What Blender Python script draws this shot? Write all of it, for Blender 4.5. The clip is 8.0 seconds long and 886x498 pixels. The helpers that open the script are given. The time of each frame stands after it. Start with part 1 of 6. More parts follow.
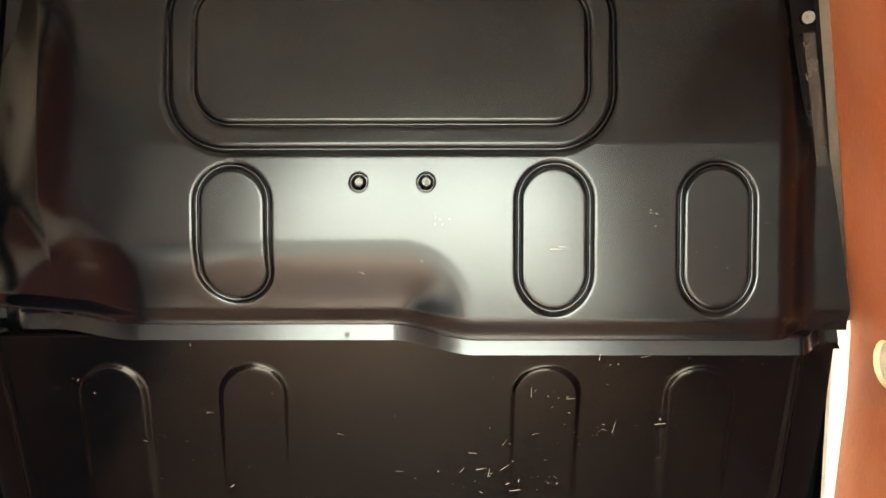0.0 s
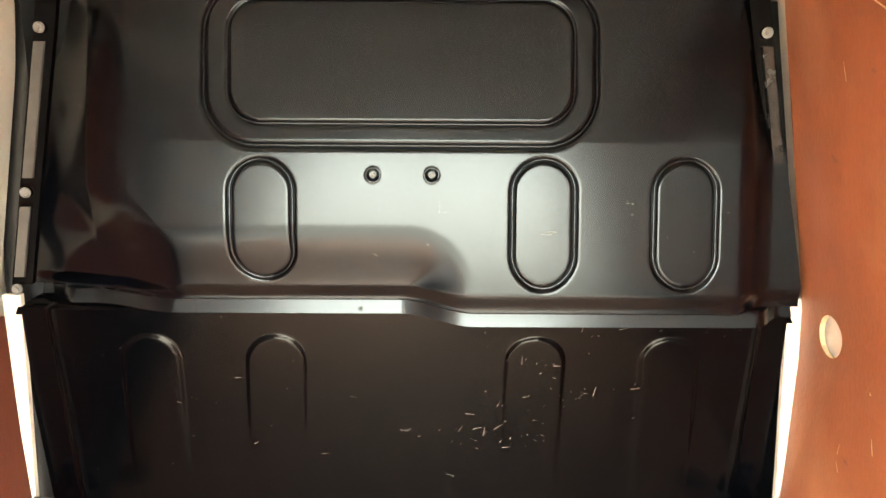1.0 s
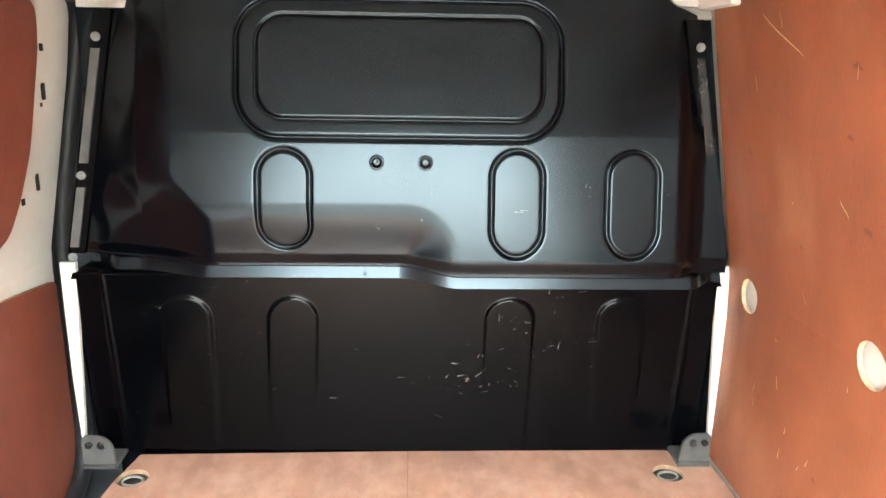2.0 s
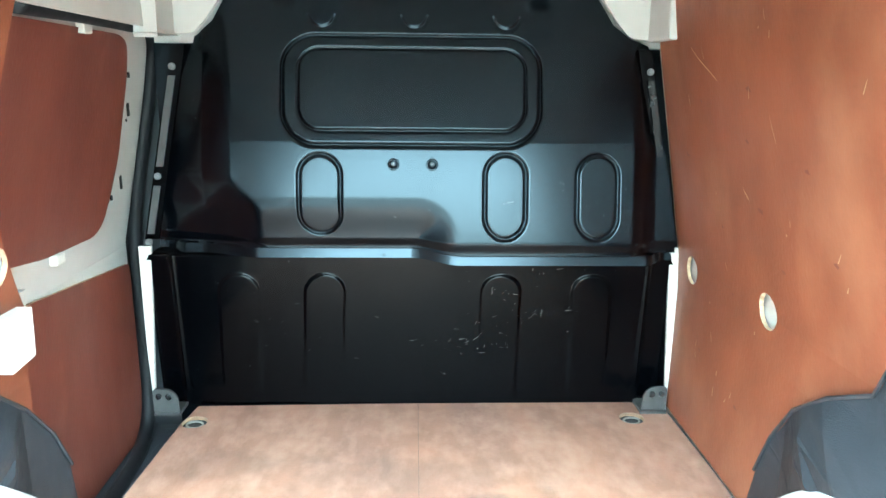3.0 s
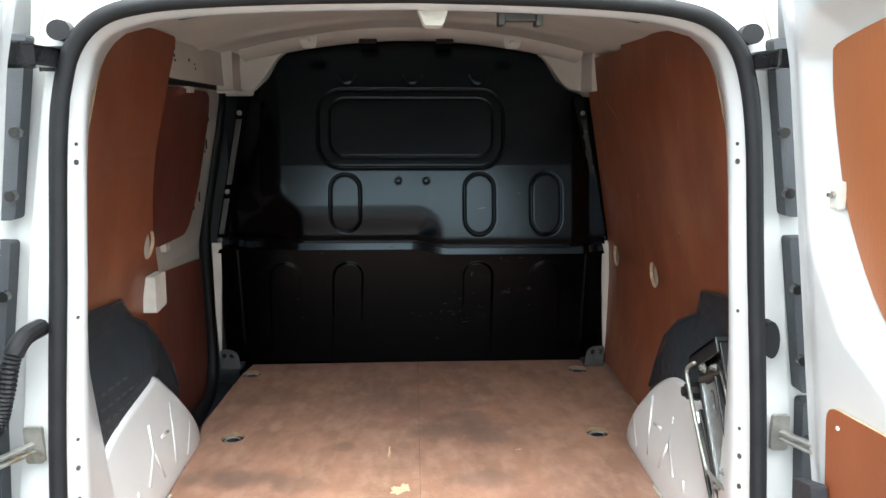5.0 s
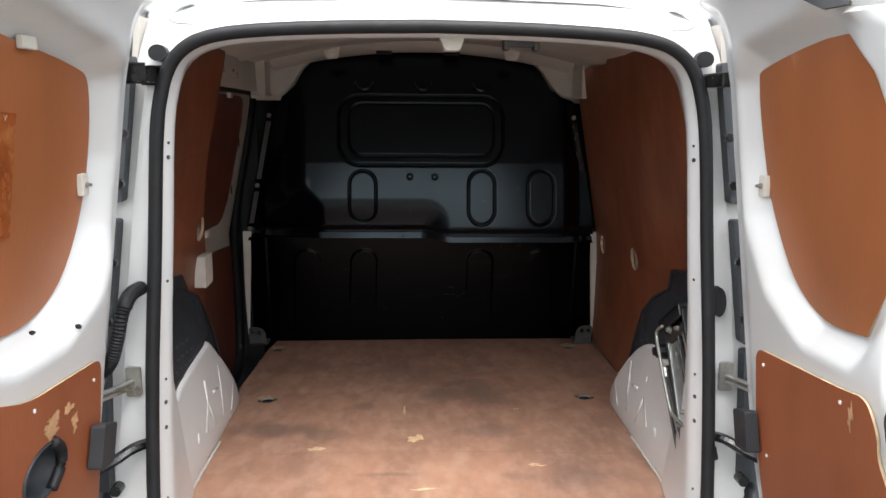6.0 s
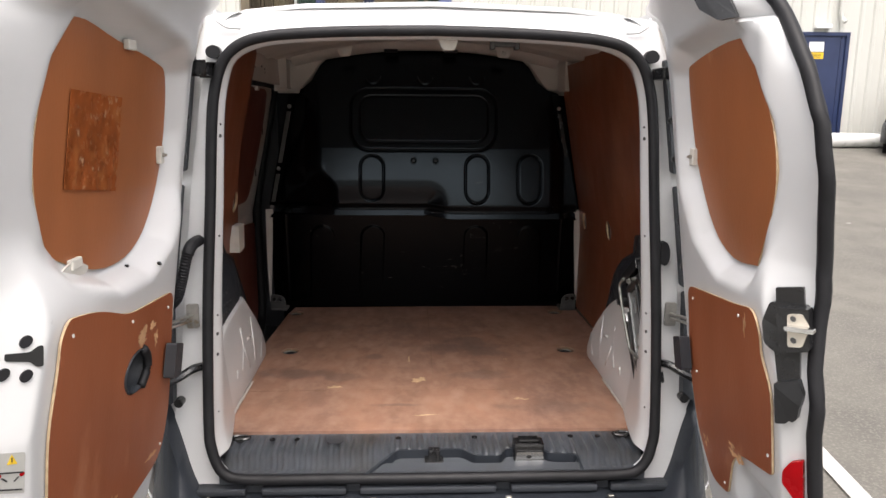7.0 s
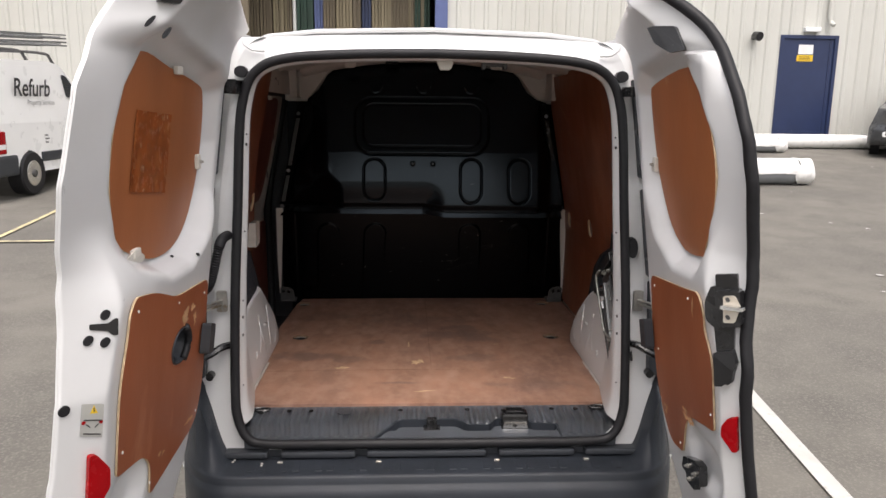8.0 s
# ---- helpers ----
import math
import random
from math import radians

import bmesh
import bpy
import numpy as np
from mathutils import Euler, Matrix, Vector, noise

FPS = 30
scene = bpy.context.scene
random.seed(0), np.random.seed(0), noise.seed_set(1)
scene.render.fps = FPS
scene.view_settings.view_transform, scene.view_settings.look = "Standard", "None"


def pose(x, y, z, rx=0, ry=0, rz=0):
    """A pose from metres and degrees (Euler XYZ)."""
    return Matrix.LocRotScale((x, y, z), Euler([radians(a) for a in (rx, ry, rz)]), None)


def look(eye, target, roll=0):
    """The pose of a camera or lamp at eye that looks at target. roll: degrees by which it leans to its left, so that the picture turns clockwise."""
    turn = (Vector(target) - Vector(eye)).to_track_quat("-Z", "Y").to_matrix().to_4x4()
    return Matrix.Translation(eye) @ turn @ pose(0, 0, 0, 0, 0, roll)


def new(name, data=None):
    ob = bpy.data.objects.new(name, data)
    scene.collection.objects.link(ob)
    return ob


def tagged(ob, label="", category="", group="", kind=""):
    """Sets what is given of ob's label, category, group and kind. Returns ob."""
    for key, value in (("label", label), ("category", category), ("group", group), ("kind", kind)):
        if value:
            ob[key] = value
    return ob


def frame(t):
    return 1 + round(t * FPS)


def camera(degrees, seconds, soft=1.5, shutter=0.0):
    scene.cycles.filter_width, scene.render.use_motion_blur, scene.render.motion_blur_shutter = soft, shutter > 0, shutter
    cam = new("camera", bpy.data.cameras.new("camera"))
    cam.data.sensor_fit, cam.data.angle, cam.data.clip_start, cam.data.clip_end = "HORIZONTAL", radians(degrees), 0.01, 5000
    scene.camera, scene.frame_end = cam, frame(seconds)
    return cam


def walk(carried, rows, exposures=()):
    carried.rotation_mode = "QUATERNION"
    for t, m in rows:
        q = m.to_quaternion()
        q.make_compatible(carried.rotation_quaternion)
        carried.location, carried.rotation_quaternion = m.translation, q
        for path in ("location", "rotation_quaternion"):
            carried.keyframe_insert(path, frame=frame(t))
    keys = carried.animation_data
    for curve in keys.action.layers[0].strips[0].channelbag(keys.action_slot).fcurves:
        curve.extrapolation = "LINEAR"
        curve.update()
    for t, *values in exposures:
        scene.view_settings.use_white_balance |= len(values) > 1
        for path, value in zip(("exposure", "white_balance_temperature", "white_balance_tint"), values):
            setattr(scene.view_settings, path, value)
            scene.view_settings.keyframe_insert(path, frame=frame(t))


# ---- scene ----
cam = camera(62.5, 8.0)
PATH = [
    (0, (0.075, 0.388, 1.412), (0.065, 2.346, 1.002), -0.1),
    (0.5, (0.074, 0.342, 1.418), (0.062, 2.295, 0.987), 0.0),
    (1, (0.055, 0.242, 1.448), (0.071, 2.188, 0.989), 0.4),
    (1.5, (0.035, 0.111, 1.457), (0.085, 2.056, 0.994), 0.8),
    (2, (0.022, -0.01, 1.489), (0.104, 1.924, 0.988), 1.0),
    (2.2, (0.031, -0.082, 1.487), (0.102, 1.855, 0.994), 0.8),
    (3.5, (-0.023, -0.561, 1.532), (0.074, 1.385, 1.083), 0.5),
    (4, (-0.032, -0.728, 1.536), (0.09, 1.225, 1.124), 0.4),
    (4.5, (-0.003, -0.926, 1.537), (0.095, 1.034, 1.154), -0.1),
    (4.7, (0.011, -0.993, 1.538), (0.089, 0.969, 1.158), -0.0),
    (5.8, (-0.057, -1.355, 1.553), (0.038, 0.606, 1.174), 0.5),
    (6, (-0.059, -1.413, 1.557), (0.037, 0.548, 1.177), 0.5),
    (6.5, (-0.065, -1.609, 1.534), (0.029, 0.354, 1.164), 0.3),
    (7, (-0.065, -1.798, 1.535), (0.024, 0.162, 1.147), 0.5),
    (7.5, (-0.075, -1.951, 1.551), (0.023, 0.008, 1.162), 0.8),
    (8, (-0.082, -2.08, 1.577), (0.019, -0.121, 1.186), 0.7),
]
walk(cam, [(t, look(eye, target, roll)) for t, eye, target, roll in PATH],
     [(0, 5.4, 8900, 6), (1.5, 5.25, 7700, 5), (2.2, 5.05, 5900, -4), (3.5, 4.55, 4950, -22), (4.0, 4.05, 5350, -16), (4.5, 3.05, 5800, -6), (6, 1.3, 6400, 8), (7, 0.85, 6700, 13), (8, 0.47, 6700, 14)])

# ---- sky and light: an overcast yard ----
world = bpy.data.worlds.new("overcast_sky")
scene.world = world
world.use_nodes = True
wn = world.node_tree
sky = wn.nodes.new("ShaderNodeTexSky")
sky.sky_type, sky.sun_disc = "NISHITA", False
sky.sun_elevation, sky.sun_rotation = radians(66), radians(177)
sky.air_density, sky.dust_density, sky.ozone_density = 1.6, 6.0, 0.6
grey = wn.nodes.new("ShaderNodeHueSaturation")
grey.inputs["Saturation"].default_value = 0.3
wn.links.new(sky.outputs[0], grey.inputs["Color"])
wn.links.new(grey.outputs[0], wn.nodes["Background"].inputs[0])
wn.nodes["Background"].inputs[1].default_value = 0.19
sun = new("sun", bpy.data.lights.new("sun", "SUN"))
sun.data.energy, sun.data.angle, sun.data.color = 0.9, radians(60), (1.0, 0.97, 0.93)
sun.matrix_world = look((0.5, -5.6, 12.6), (0, 0, 0))


# ---- materials ----
def mat(name, c, rough=0.5, metal=0.0, var=0.12, scale=6.0, fine=90.0, bump=0.03, c2=None, edge=(0.5, 0.62), c2scale=3.0,
        coat=0.0, spec=0.5, rvar=0.12, stretch=(1, 1, 1), detail=6.0, c3=None, c3scale=14.0, c3edge=(0.62, 0.68)):
    m = bpy.data.materials.new(name)
    m.use_nodes = True
    nt = m.node_tree
    n, ln = nt.nodes, nt.links
    b = n["Principled BSDF"]
    co = n.new("ShaderNodeTexCoord")
    mp = n.new("ShaderNodeMapping")
    mp.inputs["Scale"].default_value = stretch
    ln.new(co.outputs["Object"], mp.inputs[0])

    def nz(s, d=detail, off=0.0):
        t = n.new("ShaderNodeTexNoise")
        t.noise_dimensions = "4D"
        t.inputs["W"].default_value = off
        t.inputs["Scale"].default_value, t.inputs["Detail"].default_value = s, d
        ln.new(mp.outputs[0], t.inputs["Vector"])
        return t.outputs["Fac"]

    def ramp(fac, lo, hi, a, z):
        r = n.new("ShaderNodeValToRGB")
        r.color_ramp.elements[0].position, r.color_ramp.elements[1].position = a, z
        r.color_ramp.elements[0].color, r.color_ramp.elements[1].color = (*lo, 1), (*hi, 1)
        ln.new(fac, r.inputs[0])
        return r.outputs[0]

    def mix(fac, a, z):
        x = n.new("ShaderNodeMix")
        x.data_type = "RGBA"
        ln.new(fac, x.inputs[0])
        ln.new(a, x.inputs[6])
        if isinstance(z, tuple):
            x.inputs[7].default_value = (*z, 1)
        else:
            ln.new(z, x.inputs[7])
        return x.outputs[2]

    lo = tuple(max(0.0, v * (1 - var)) for v in c)
    hi = tuple(min(1.0, v * (1 + var)) for v in c)
    col = ramp(nz(scale), lo, hi, 0.3, 0.7)
    if c2:
        col = mix(ramp(nz(c2scale, off=3.7), (0, 0, 0), (1, 1, 1), *edge), col, c2)
    if c3:
        col = mix(ramp(nz(c3scale, off=9.1), (0, 0, 0), (1, 1, 1), *c3edge), col, c3)
    ln.new(col, b.inputs["Base Color"])
    rr = n.new("ShaderNodeMapRange")
    rr.inputs[3].default_value, rr.inputs[4].default_value = max(0.02, rough - rvar), min(1.0, rough + rvar)
    ln.new(nz(scale * 2.3, off=1.3), rr.inputs[0])
    ln.new(rr.outputs[0], b.inputs["Roughness"])
    b.inputs["Metallic"].default_value = metal
    b.inputs["Coat Weight"].default_value = coat
    b.inputs["Specular IOR Level"].default_value = spec
    b.inputs["Coat Roughness"].default_value = 0.12
    if bump:
        bp = n.new("ShaderNodeBump")
        bp.inputs["Strength"].default_value, bp.inputs["Distance"].default_value = min(1.0, bump * 10), 0.002
        ln.new(nz(fine, 3.0, 5.5), bp.inputs["Height"])
        ln.new(bp.outputs[0], b.inputs["Normal"])
    return m


M_WHITE = mat("white_paint", (0.625, 0.63, 0.637), 0.3, var=0.03, bump=0.0, c2=(0.56, 0.56, 0.55), edge=(0.54, 0.8), coat=0.4, rvar=0.06)
M_CREAM = mat("pale_inner_paint", (0.53, 0.505, 0.47), 0.45, var=0.05, bump=0.01, c2=(0.42, 0.39, 0.35), edge=(0.55, 0.75))
M_BLACKPAINT = mat("black_gloss_paint", (0.0005, 0.0009, 0.0019), 0.22, var=0.3, scale=3, bump=0.0, rvar=0.05, spec=0.40)
M_BLACKPAINT.node_tree.nodes["Principled BSDF"].inputs["Specular Tint"].default_value = (0.72, 0.87, 1.0, 1)
M_SATIN = mat("black_satin_paint", (0.0005, 0.0007, 0.0012), 0.2, var=0.3, scale=3, bump=0.0, rvar=0.05, spec=0.11)
M_PLY = mat("brown_faced_ply", (0.34, 0.115, 0.042), 0.42, var=0.13, scale=5, c2=(0.27, 0.085, 0.032), edge=(0.48, 0.7), c2scale=2.2,
            c3=(0.44, 0.2, 0.1), c3scale=9, c3edge=(0.66, 0.74), bump=0.02, fine=160, stretch=(1, 1, 0.35))
# door ply darkened for the side linings: the bay's shade is in the colour
M_LINING = mat("shade_darkened_ply", (0.235, 0.076, 0.037), 0.42, var=0.2, scale=6, c2=(0.175, 0.056, 0.029), edge=(0.46, 0.74), c2scale=2.4,
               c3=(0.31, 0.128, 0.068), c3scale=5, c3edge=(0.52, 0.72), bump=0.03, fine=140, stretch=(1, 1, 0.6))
M_PLYLOW = mat("reddish_faced_ply", (0.29, 0.085, 0.033), 0.42, var=0.13, scale=5, c2=(0.23, 0.064, 0.026), edge=(0.48, 0.7), c2scale=2.6,
               c3=(0.38, 0.15, 0.075), c3scale=9, c3edge=(0.64, 0.74), bump=0.02, fine=160, stretch=(1, 1, 0.35))
M_FLOORPLY = mat("worn_floor_ply", (0.305, 0.165, 0.112), 0.5, var=0.24, scale=11, c2=(0.195, 0.112, 0.088), edge=(0.42, 0.74), c2scale=4.0,
                 c3=(0.40, 0.25, 0.185), c3scale=24, c3edge=(0.44, 0.78), bump=0.05, fine=120, stretch=(1.0, 0.6, 1))


# sliding-door ply with its set-back shade put into the colour; also colours dents
M_MAROON = mat("shaded_door_and_dent_ply", (0.165, 0.048, 0.031), 0.4, var=0.2, scale=6, c2=(0.125, 0.036, 0.025), edge=(0.46, 0.74), c2scale=2.4,
               c3=(0.22, 0.085, 0.055), c3scale=7, c3edge=(0.6, 0.76), bump=0.03, fine=140, stretch=(1, 1, 0.45))


def stained(m, spots, colour, rough_edge=9.0):
    """Adds dark stains with ragged rims at (x, y, half width, half depth, strength)."""
    nt = m.node_tree
    n, ln = nt.nodes, nt.links
    bs = n["Principled BSDF"]
    co = n.new("ShaderNodeTexCoord")
    wob = n.new("ShaderNodeTexNoise")
    wob.inputs["Scale"].default_value, wob.inputs["Detail"].default_value = rough_edge, 8.0
    ln.new(co.outputs["Object"], wob.inputs["Vector"])
    for x, y, rx, ry, k in spots:
        mp = n.new("ShaderNodeMapping")
        mp.inputs["Location"].default_value = (-x / rx, -y / ry, -0.6)
        mp.inputs["Scale"].default_value = (1 / rx, 1 / ry, 1)
        ln.new(co.outputs["Object"], mp.inputs[0])
        ln2 = n.new("ShaderNodeVectorMath")
        ln2.operation = "LENGTH"
        ln.new(mp.outputs[0], ln2.inputs[0])
        add = n.new("ShaderNodeMath")
        add.operation = "MULTIPLY_ADD"
        ln.new(wob.outputs["Fac"], add.inputs[0])
        add.inputs[1].default_value = 2.2
        ln.new(ln2.outputs["Value"], add.inputs[2])
        mr = n.new("ShaderNodeMapRange")
        mr.interpolation_type = "SMOOTHSTEP"
        mr.inputs[1].default_value, mr.inputs[2].default_value = 1.35, 2.1
        mr.inputs[3].default_value, mr.inputs[4].default_value = k, 0.0
        ln.new(add.outputs[0], mr.inputs[0])
        mx = n.new("ShaderNodeMix")
        mx.data_type = "RGBA"
        ln.new(mr.outputs[0], mx.inputs[0])
        ln.new(bs.inputs["Base Color"].links[0].from_socket, mx.inputs[6])
        mx.inputs[7].default_value = (*colour, 1)
        ln.new(mx.outputs[2], bs.inputs["Base Color"])


stained(M_FLOORPLY, ((0.17, 0.95, 0.24, 0.14, 0.6), (0.19, 0.64, 0.13, 0.06, 0.45), (-0.48, 0.66, 0.14, 0.07, 0.6), (-0.2, 0.84, 0.05, 0.04, 0.5), (-0.03, 1.15, 0.4, 0.12, 0.35),
                     (0.42, 0.36, 0.2, 0.07, 0.4), (-0.3, 0.62, 0.07, 0.05, 0.4), (-0.1, 0.38, 0.1, 0.02, 0.45), (-0.4, 1.2, 0.2, 0.1, 0.3)), (0.085, 0.06, 0.055))
M_PLYEDGE = mat("raw_ply_edge", (0.46, 0.34, 0.215), 0.7, var=0.2, scale=60, bump=0.04)
M_WORNEDGE = mat("grubby_ply_edge", (0.27, 0.175, 0.11), 0.75, var=0.25, scale=50, bump=0.04)
M_PLYRAW = mat("worn_bare_veneer", (0.56, 0.32, 0.17), 0.7, var=0.25, scale=30, bump=0.05)
M_PATCH = mat("scuffed_dark_ply", (0.27, 0.072, 0.020), 0.26, var=0.35, scale=34, c2=(0.40, 0.14, 0.045), edge=(0.5, 0.68), c2scale=30,
              c3=(0.62, 0.40, 0.25), c3scale=70, c3edge=(0.62, 0.69), stretch=(1, 1.0, 0.7))
M_PALEWEAR = mat("pale_bare_wood", (0.6, 0.46, 0.29), 0.7, var=0.2, scale=40, bump=0.05)
M_JACKBLACK = mat("satin_black_jack_paint", (0.012, 0.0125, 0.014), 0.4, var=0.2, scale=30, c2=(0.05, 0.05, 0.05), edge=(0.66, 0.74), c2scale=40, bump=0.02)
M_ZINC = mat("pale_plated_steel", (0.6, 0.55, 0.47), 0.42, metal=0.5, var=0.1, scale=30, bump=0.02)
M_JACKGREY = mat("worn_grey_jack_paint", (0.2, 0.205, 0.205), 0.35, metal=0.4, var=0.2, scale=30, c2=(0.12, 0.12, 0.12), edge=(0.6, 0.7), c2scale=30, bump=0.02)
M_JACKPALE = mat("pale_zinc", (0.26, 0.26, 0.24), 0.42, metal=0.5, var=0.25, scale=45, c2=(0.25, 0.22, 0.17), edge=(0.6, 0.72), c2scale=30, bump=0.02)
M_RUBBER = mat("black_rubber", (0.014, 0.014, 0.016), 0.5, var=0.2, scale=20, bump=0.02, spec=0.25)
M_PLASTIC = mat("dark_grey_plastic", (0.027, 0.031, 0.038), 0.5, var=0.14, scale=9, c2=(0.06, 0.06, 0.062), edge=(0.58, 0.8), bump=0.06, fine=420)
M_BUMPER = mat("dark_blue_grey_plastic", (0.021, 0.025, 0.032), 0.42, var=0.2, scale=7, c2=(0.034, 0.037, 0.043), edge=(0.6, 0.8), bump=0.05, fine=420, spec=0.3)
M_SILL = mat("dusty_grey_plastic", (0.054, 0.060, 0.070), 0.36, var=0.18, scale=9, c2=(0.045, 0.044, 0.043), edge=(0.52, 0.74), c2scale=9, bump=0.03, fine=300)
M_BLACK = mat("black_metal", (0.012, 0.012, 0.013), 0.25, var=0.2, scale=20, bump=0.01, coat=0.3)
M_DARK = mat("dark_cavity", (0.012, 0.012, 0.012), 0.8, var=0.2, bump=0.02)
M_CHROME = mat("bright_steel", (0.68, 0.67, 0.65), 0.22, metal=1.0, var=0.1, scale=30, bump=0.01)
M_STEEL = mat("dull_zinc", (0.46, 0.45, 0.42), 0.42, metal=0.9, var=0.2, scale=40, c2=(0.3, 0.22, 0.13), edge=(0.58, 0.7), c2scale=25, bump=0.03)
M_GREYMETAL = mat("grey_bracket_paint", (0.07, 0.07, 0.07), 0.4, metal=0.3, var=0.2, scale=25, bump=0.02)
M_RED = mat("red_reflector", (0.30, 0.001, 0.004), 0.25, var=0.15, scale=20, bump=0.0, spec=0.2)
M_FOAM = mat("off_white_block", (0.62, 0.595, 0.54), 0.8, var=0.06, scale=30, bump=0.05)
M_TARMAC = mat("yard_tarmac", (0.128, 0.120, 0.104), 0.85, var=0.26, scale=2.2, c2=(0.086, 0.081, 0.072), edge=(0.42, 0.68), c2scale=0.6,
               c3=(0.172, 0.162, 0.142), c3scale=85, c3edge=(0.48, 0.7), bump=0.3, fine=120)
M_LINE = mat("worn_road_paint", (0.46, 0.455, 0.43), 0.7, var=0.1, scale=8, c2=(0.35, 0.34, 0.32), edge=(0.6, 0.7), c2scale=14, bump=0.06)
M_YELLOW = mat("faded_yellow_paint", (0.48, 0.42, 0.25), 0.75, var=0.15, scale=8, c2=(0.22, 0.2, 0.16), edge=(0.52, 0.66), c2scale=9, bump=0.05)
M_CLAD = mat("cream_cladding", (0.545, 0.548, 0.515), 0.5, var=0.05, scale=0.8, c2=(0.50, 0.495, 0.455), edge=(0.5, 0.8), c2scale=0.6, bump=0.0, stretch=(1, 1, 0.3))
M_BLUE = mat("navy_door_paint", (0.02, 0.032, 0.085), 0.4, var=0.1, scale=3, bump=0.01)
M_BLUEPOST = mat("blue_post_paint", (0.09, 0.12, 0.27), 0.5, var=0.1, scale=3)
M_GREEN = mat("dark_green_stock", (0.02, 0.05, 0.035), 0.6, var=0.3, scale=2)
M_TAN = mat("tan_board_stock", (0.13, 0.105, 0.07), 0.7, var=0.25, scale=3, stretch=(4, 4, 0.3))
M_PALESTOCK = mat("pale_board_stock", (0.22, 0.185, 0.12), 0.7, var=0.15, scale=2, stretch=(4, 4, 0.3))
M_WRAP = mat("milky_plastic_wrap", (0.75, 0.75, 0.74), 0.3, var=0.06, scale=5, c2=(0.55, 0.55, 0.55), edge=(0.55, 0.7), c2scale=6, coat=0.5)
M_GREYROLL = mat("grey_roll_felt", (0.22, 0.23, 0.24), 0.8, var=0.1, scale=5)
M_VANWHITE = mat("white_van_paint", (0.86, 0.86, 0.85), 0.3, var=0.03, scale=2, bump=0.0, coat=0.4)
M_GLASSDARK = mat("dark_tinted_glass", (0.03, 0.035, 0.04), 0.08, var=0.1, bump=0.0, coat=0.5)
M_INK = mat("black_vinyl_letters", (0.015, 0.015, 0.016), 0.5, var=0.1, bump=0.0)
M_GREYVINYL = mat("grey_vinyl_letters", (0.16, 0.16, 0.16), 0.5, var=0.1, bump=0.0)
M_SIGNYEL = mat("yellow_label_print", (0.75, 0.5, 0.03), 0.5, var=0.05, bump=0.0)
M_LABEL = mat("silver_label_film", (0.4, 0.4, 0.38), 0.35, var=0.06, scale=30, bump=0.0)
M_PAPER = mat("white_notice_paper", (0.75, 0.76, 0.76), 0.7, var=0.04, bump=0.0)
M_SCRATCH = mat("bared_metal_scratch", (0.20, 0.195, 0.185), 0.5, var=0.2, scale=60, bump=0.0)
M_CARGREY = mat("dark_grey_car_paint", (0.05, 0.053, 0.058), 0.3, metal=0.3, var=0.06, bump=0.0, coat=0.6)


# ---- mesh helpers ----
def thing(name, label, category, group="", kind=""):
    return tagged(new(name), label, category, group, kind)


def put_mesh(name, me, material, parent=None, label=""):
    mats = material if isinstance(material, (list, tuple)) else [material]
    for x in mats:
        me.materials.append(x)
    ob = new(name, me)
    ob.parent = parent
    if label:
        ob["label"] = label
    return ob


def part(name, bm, material, parent=None, label="", smooth=False):
    bmesh.ops.recalc_face_normals(bm, faces=bm.faces)
    me = bpy.data.meshes.new(name)
    bm.to_mesh(me)
    bm.free()
    if smooth:
        me.shade_smooth()
    return put_mesh(name, me, material, parent, label)


def box(bm, lo, hi, bevel=0.0, m=None, seg=2):
    """A bevelled box between two corners, moved by m."""
    lo, hi = Vector(lo), Vector(hi)
    r = bmesh.ops.create_cube(bm, size=1.0)
    vs = r["verts"]
    for v in vs:
        v.co = Vector([(lo[i] + hi[i]) / 2 + v.co[i] * (hi[i] - lo[i]) for i in range(3)])
    if bevel:
        es = list({e for v in vs for e in v.link_edges})
        g = bmesh.ops.bevel(bm, geom=es, offset=bevel, segments=seg, affect="EDGES", profile=0.6)
        vs = list({v for f in g["faces"] for v in f.verts} | {v for v in vs if v.is_valid})
    if m is not None:
        for v in vs:
            v.co = m @ v.co
    return vs


def disc(bm, c, axis, r, h, seg=20, r2=None):
    """A short cylinder or cone from c along axis."""
    m = Vector(axis).normalized().to_track_quat("Z", "Y").to_matrix().to_4x4()
    m = Matrix.Translation(Vector(c) + Vector(axis).normalized() * h / 2) @ m
    bmesh.ops.create_cone(bm, cap_ends=True, segments=seg, radius1=r, radius2=r if r2 is None else r2, depth=h, matrix=m)


def spline(pts, per=6, closed=False):
    """Catmull-Rom through the points."""
    p = [Vector(q) for q in pts]
    n = len(p)
    out = []
    for i in range(n if closed else n - 1):
        a, b, c, d = ((p[(i - 1) % n], p[i], p[(i + 1) % n], p[(i + 2) % n]) if closed
                      else (p[max(i - 1, 0)], p[i], p[i + 1], p[min(i + 2, n - 1)]))
        for k in range(per):
            t = k / per
            out.append(0.5 * ((2 * b) + (c - a) * t + (2 * a - 5 * b + 4 * c - d) * t * t + (3 * b - a - 3 * c + d) * t ** 3))
    if not closed:
        out.append(p[-1])
    return out


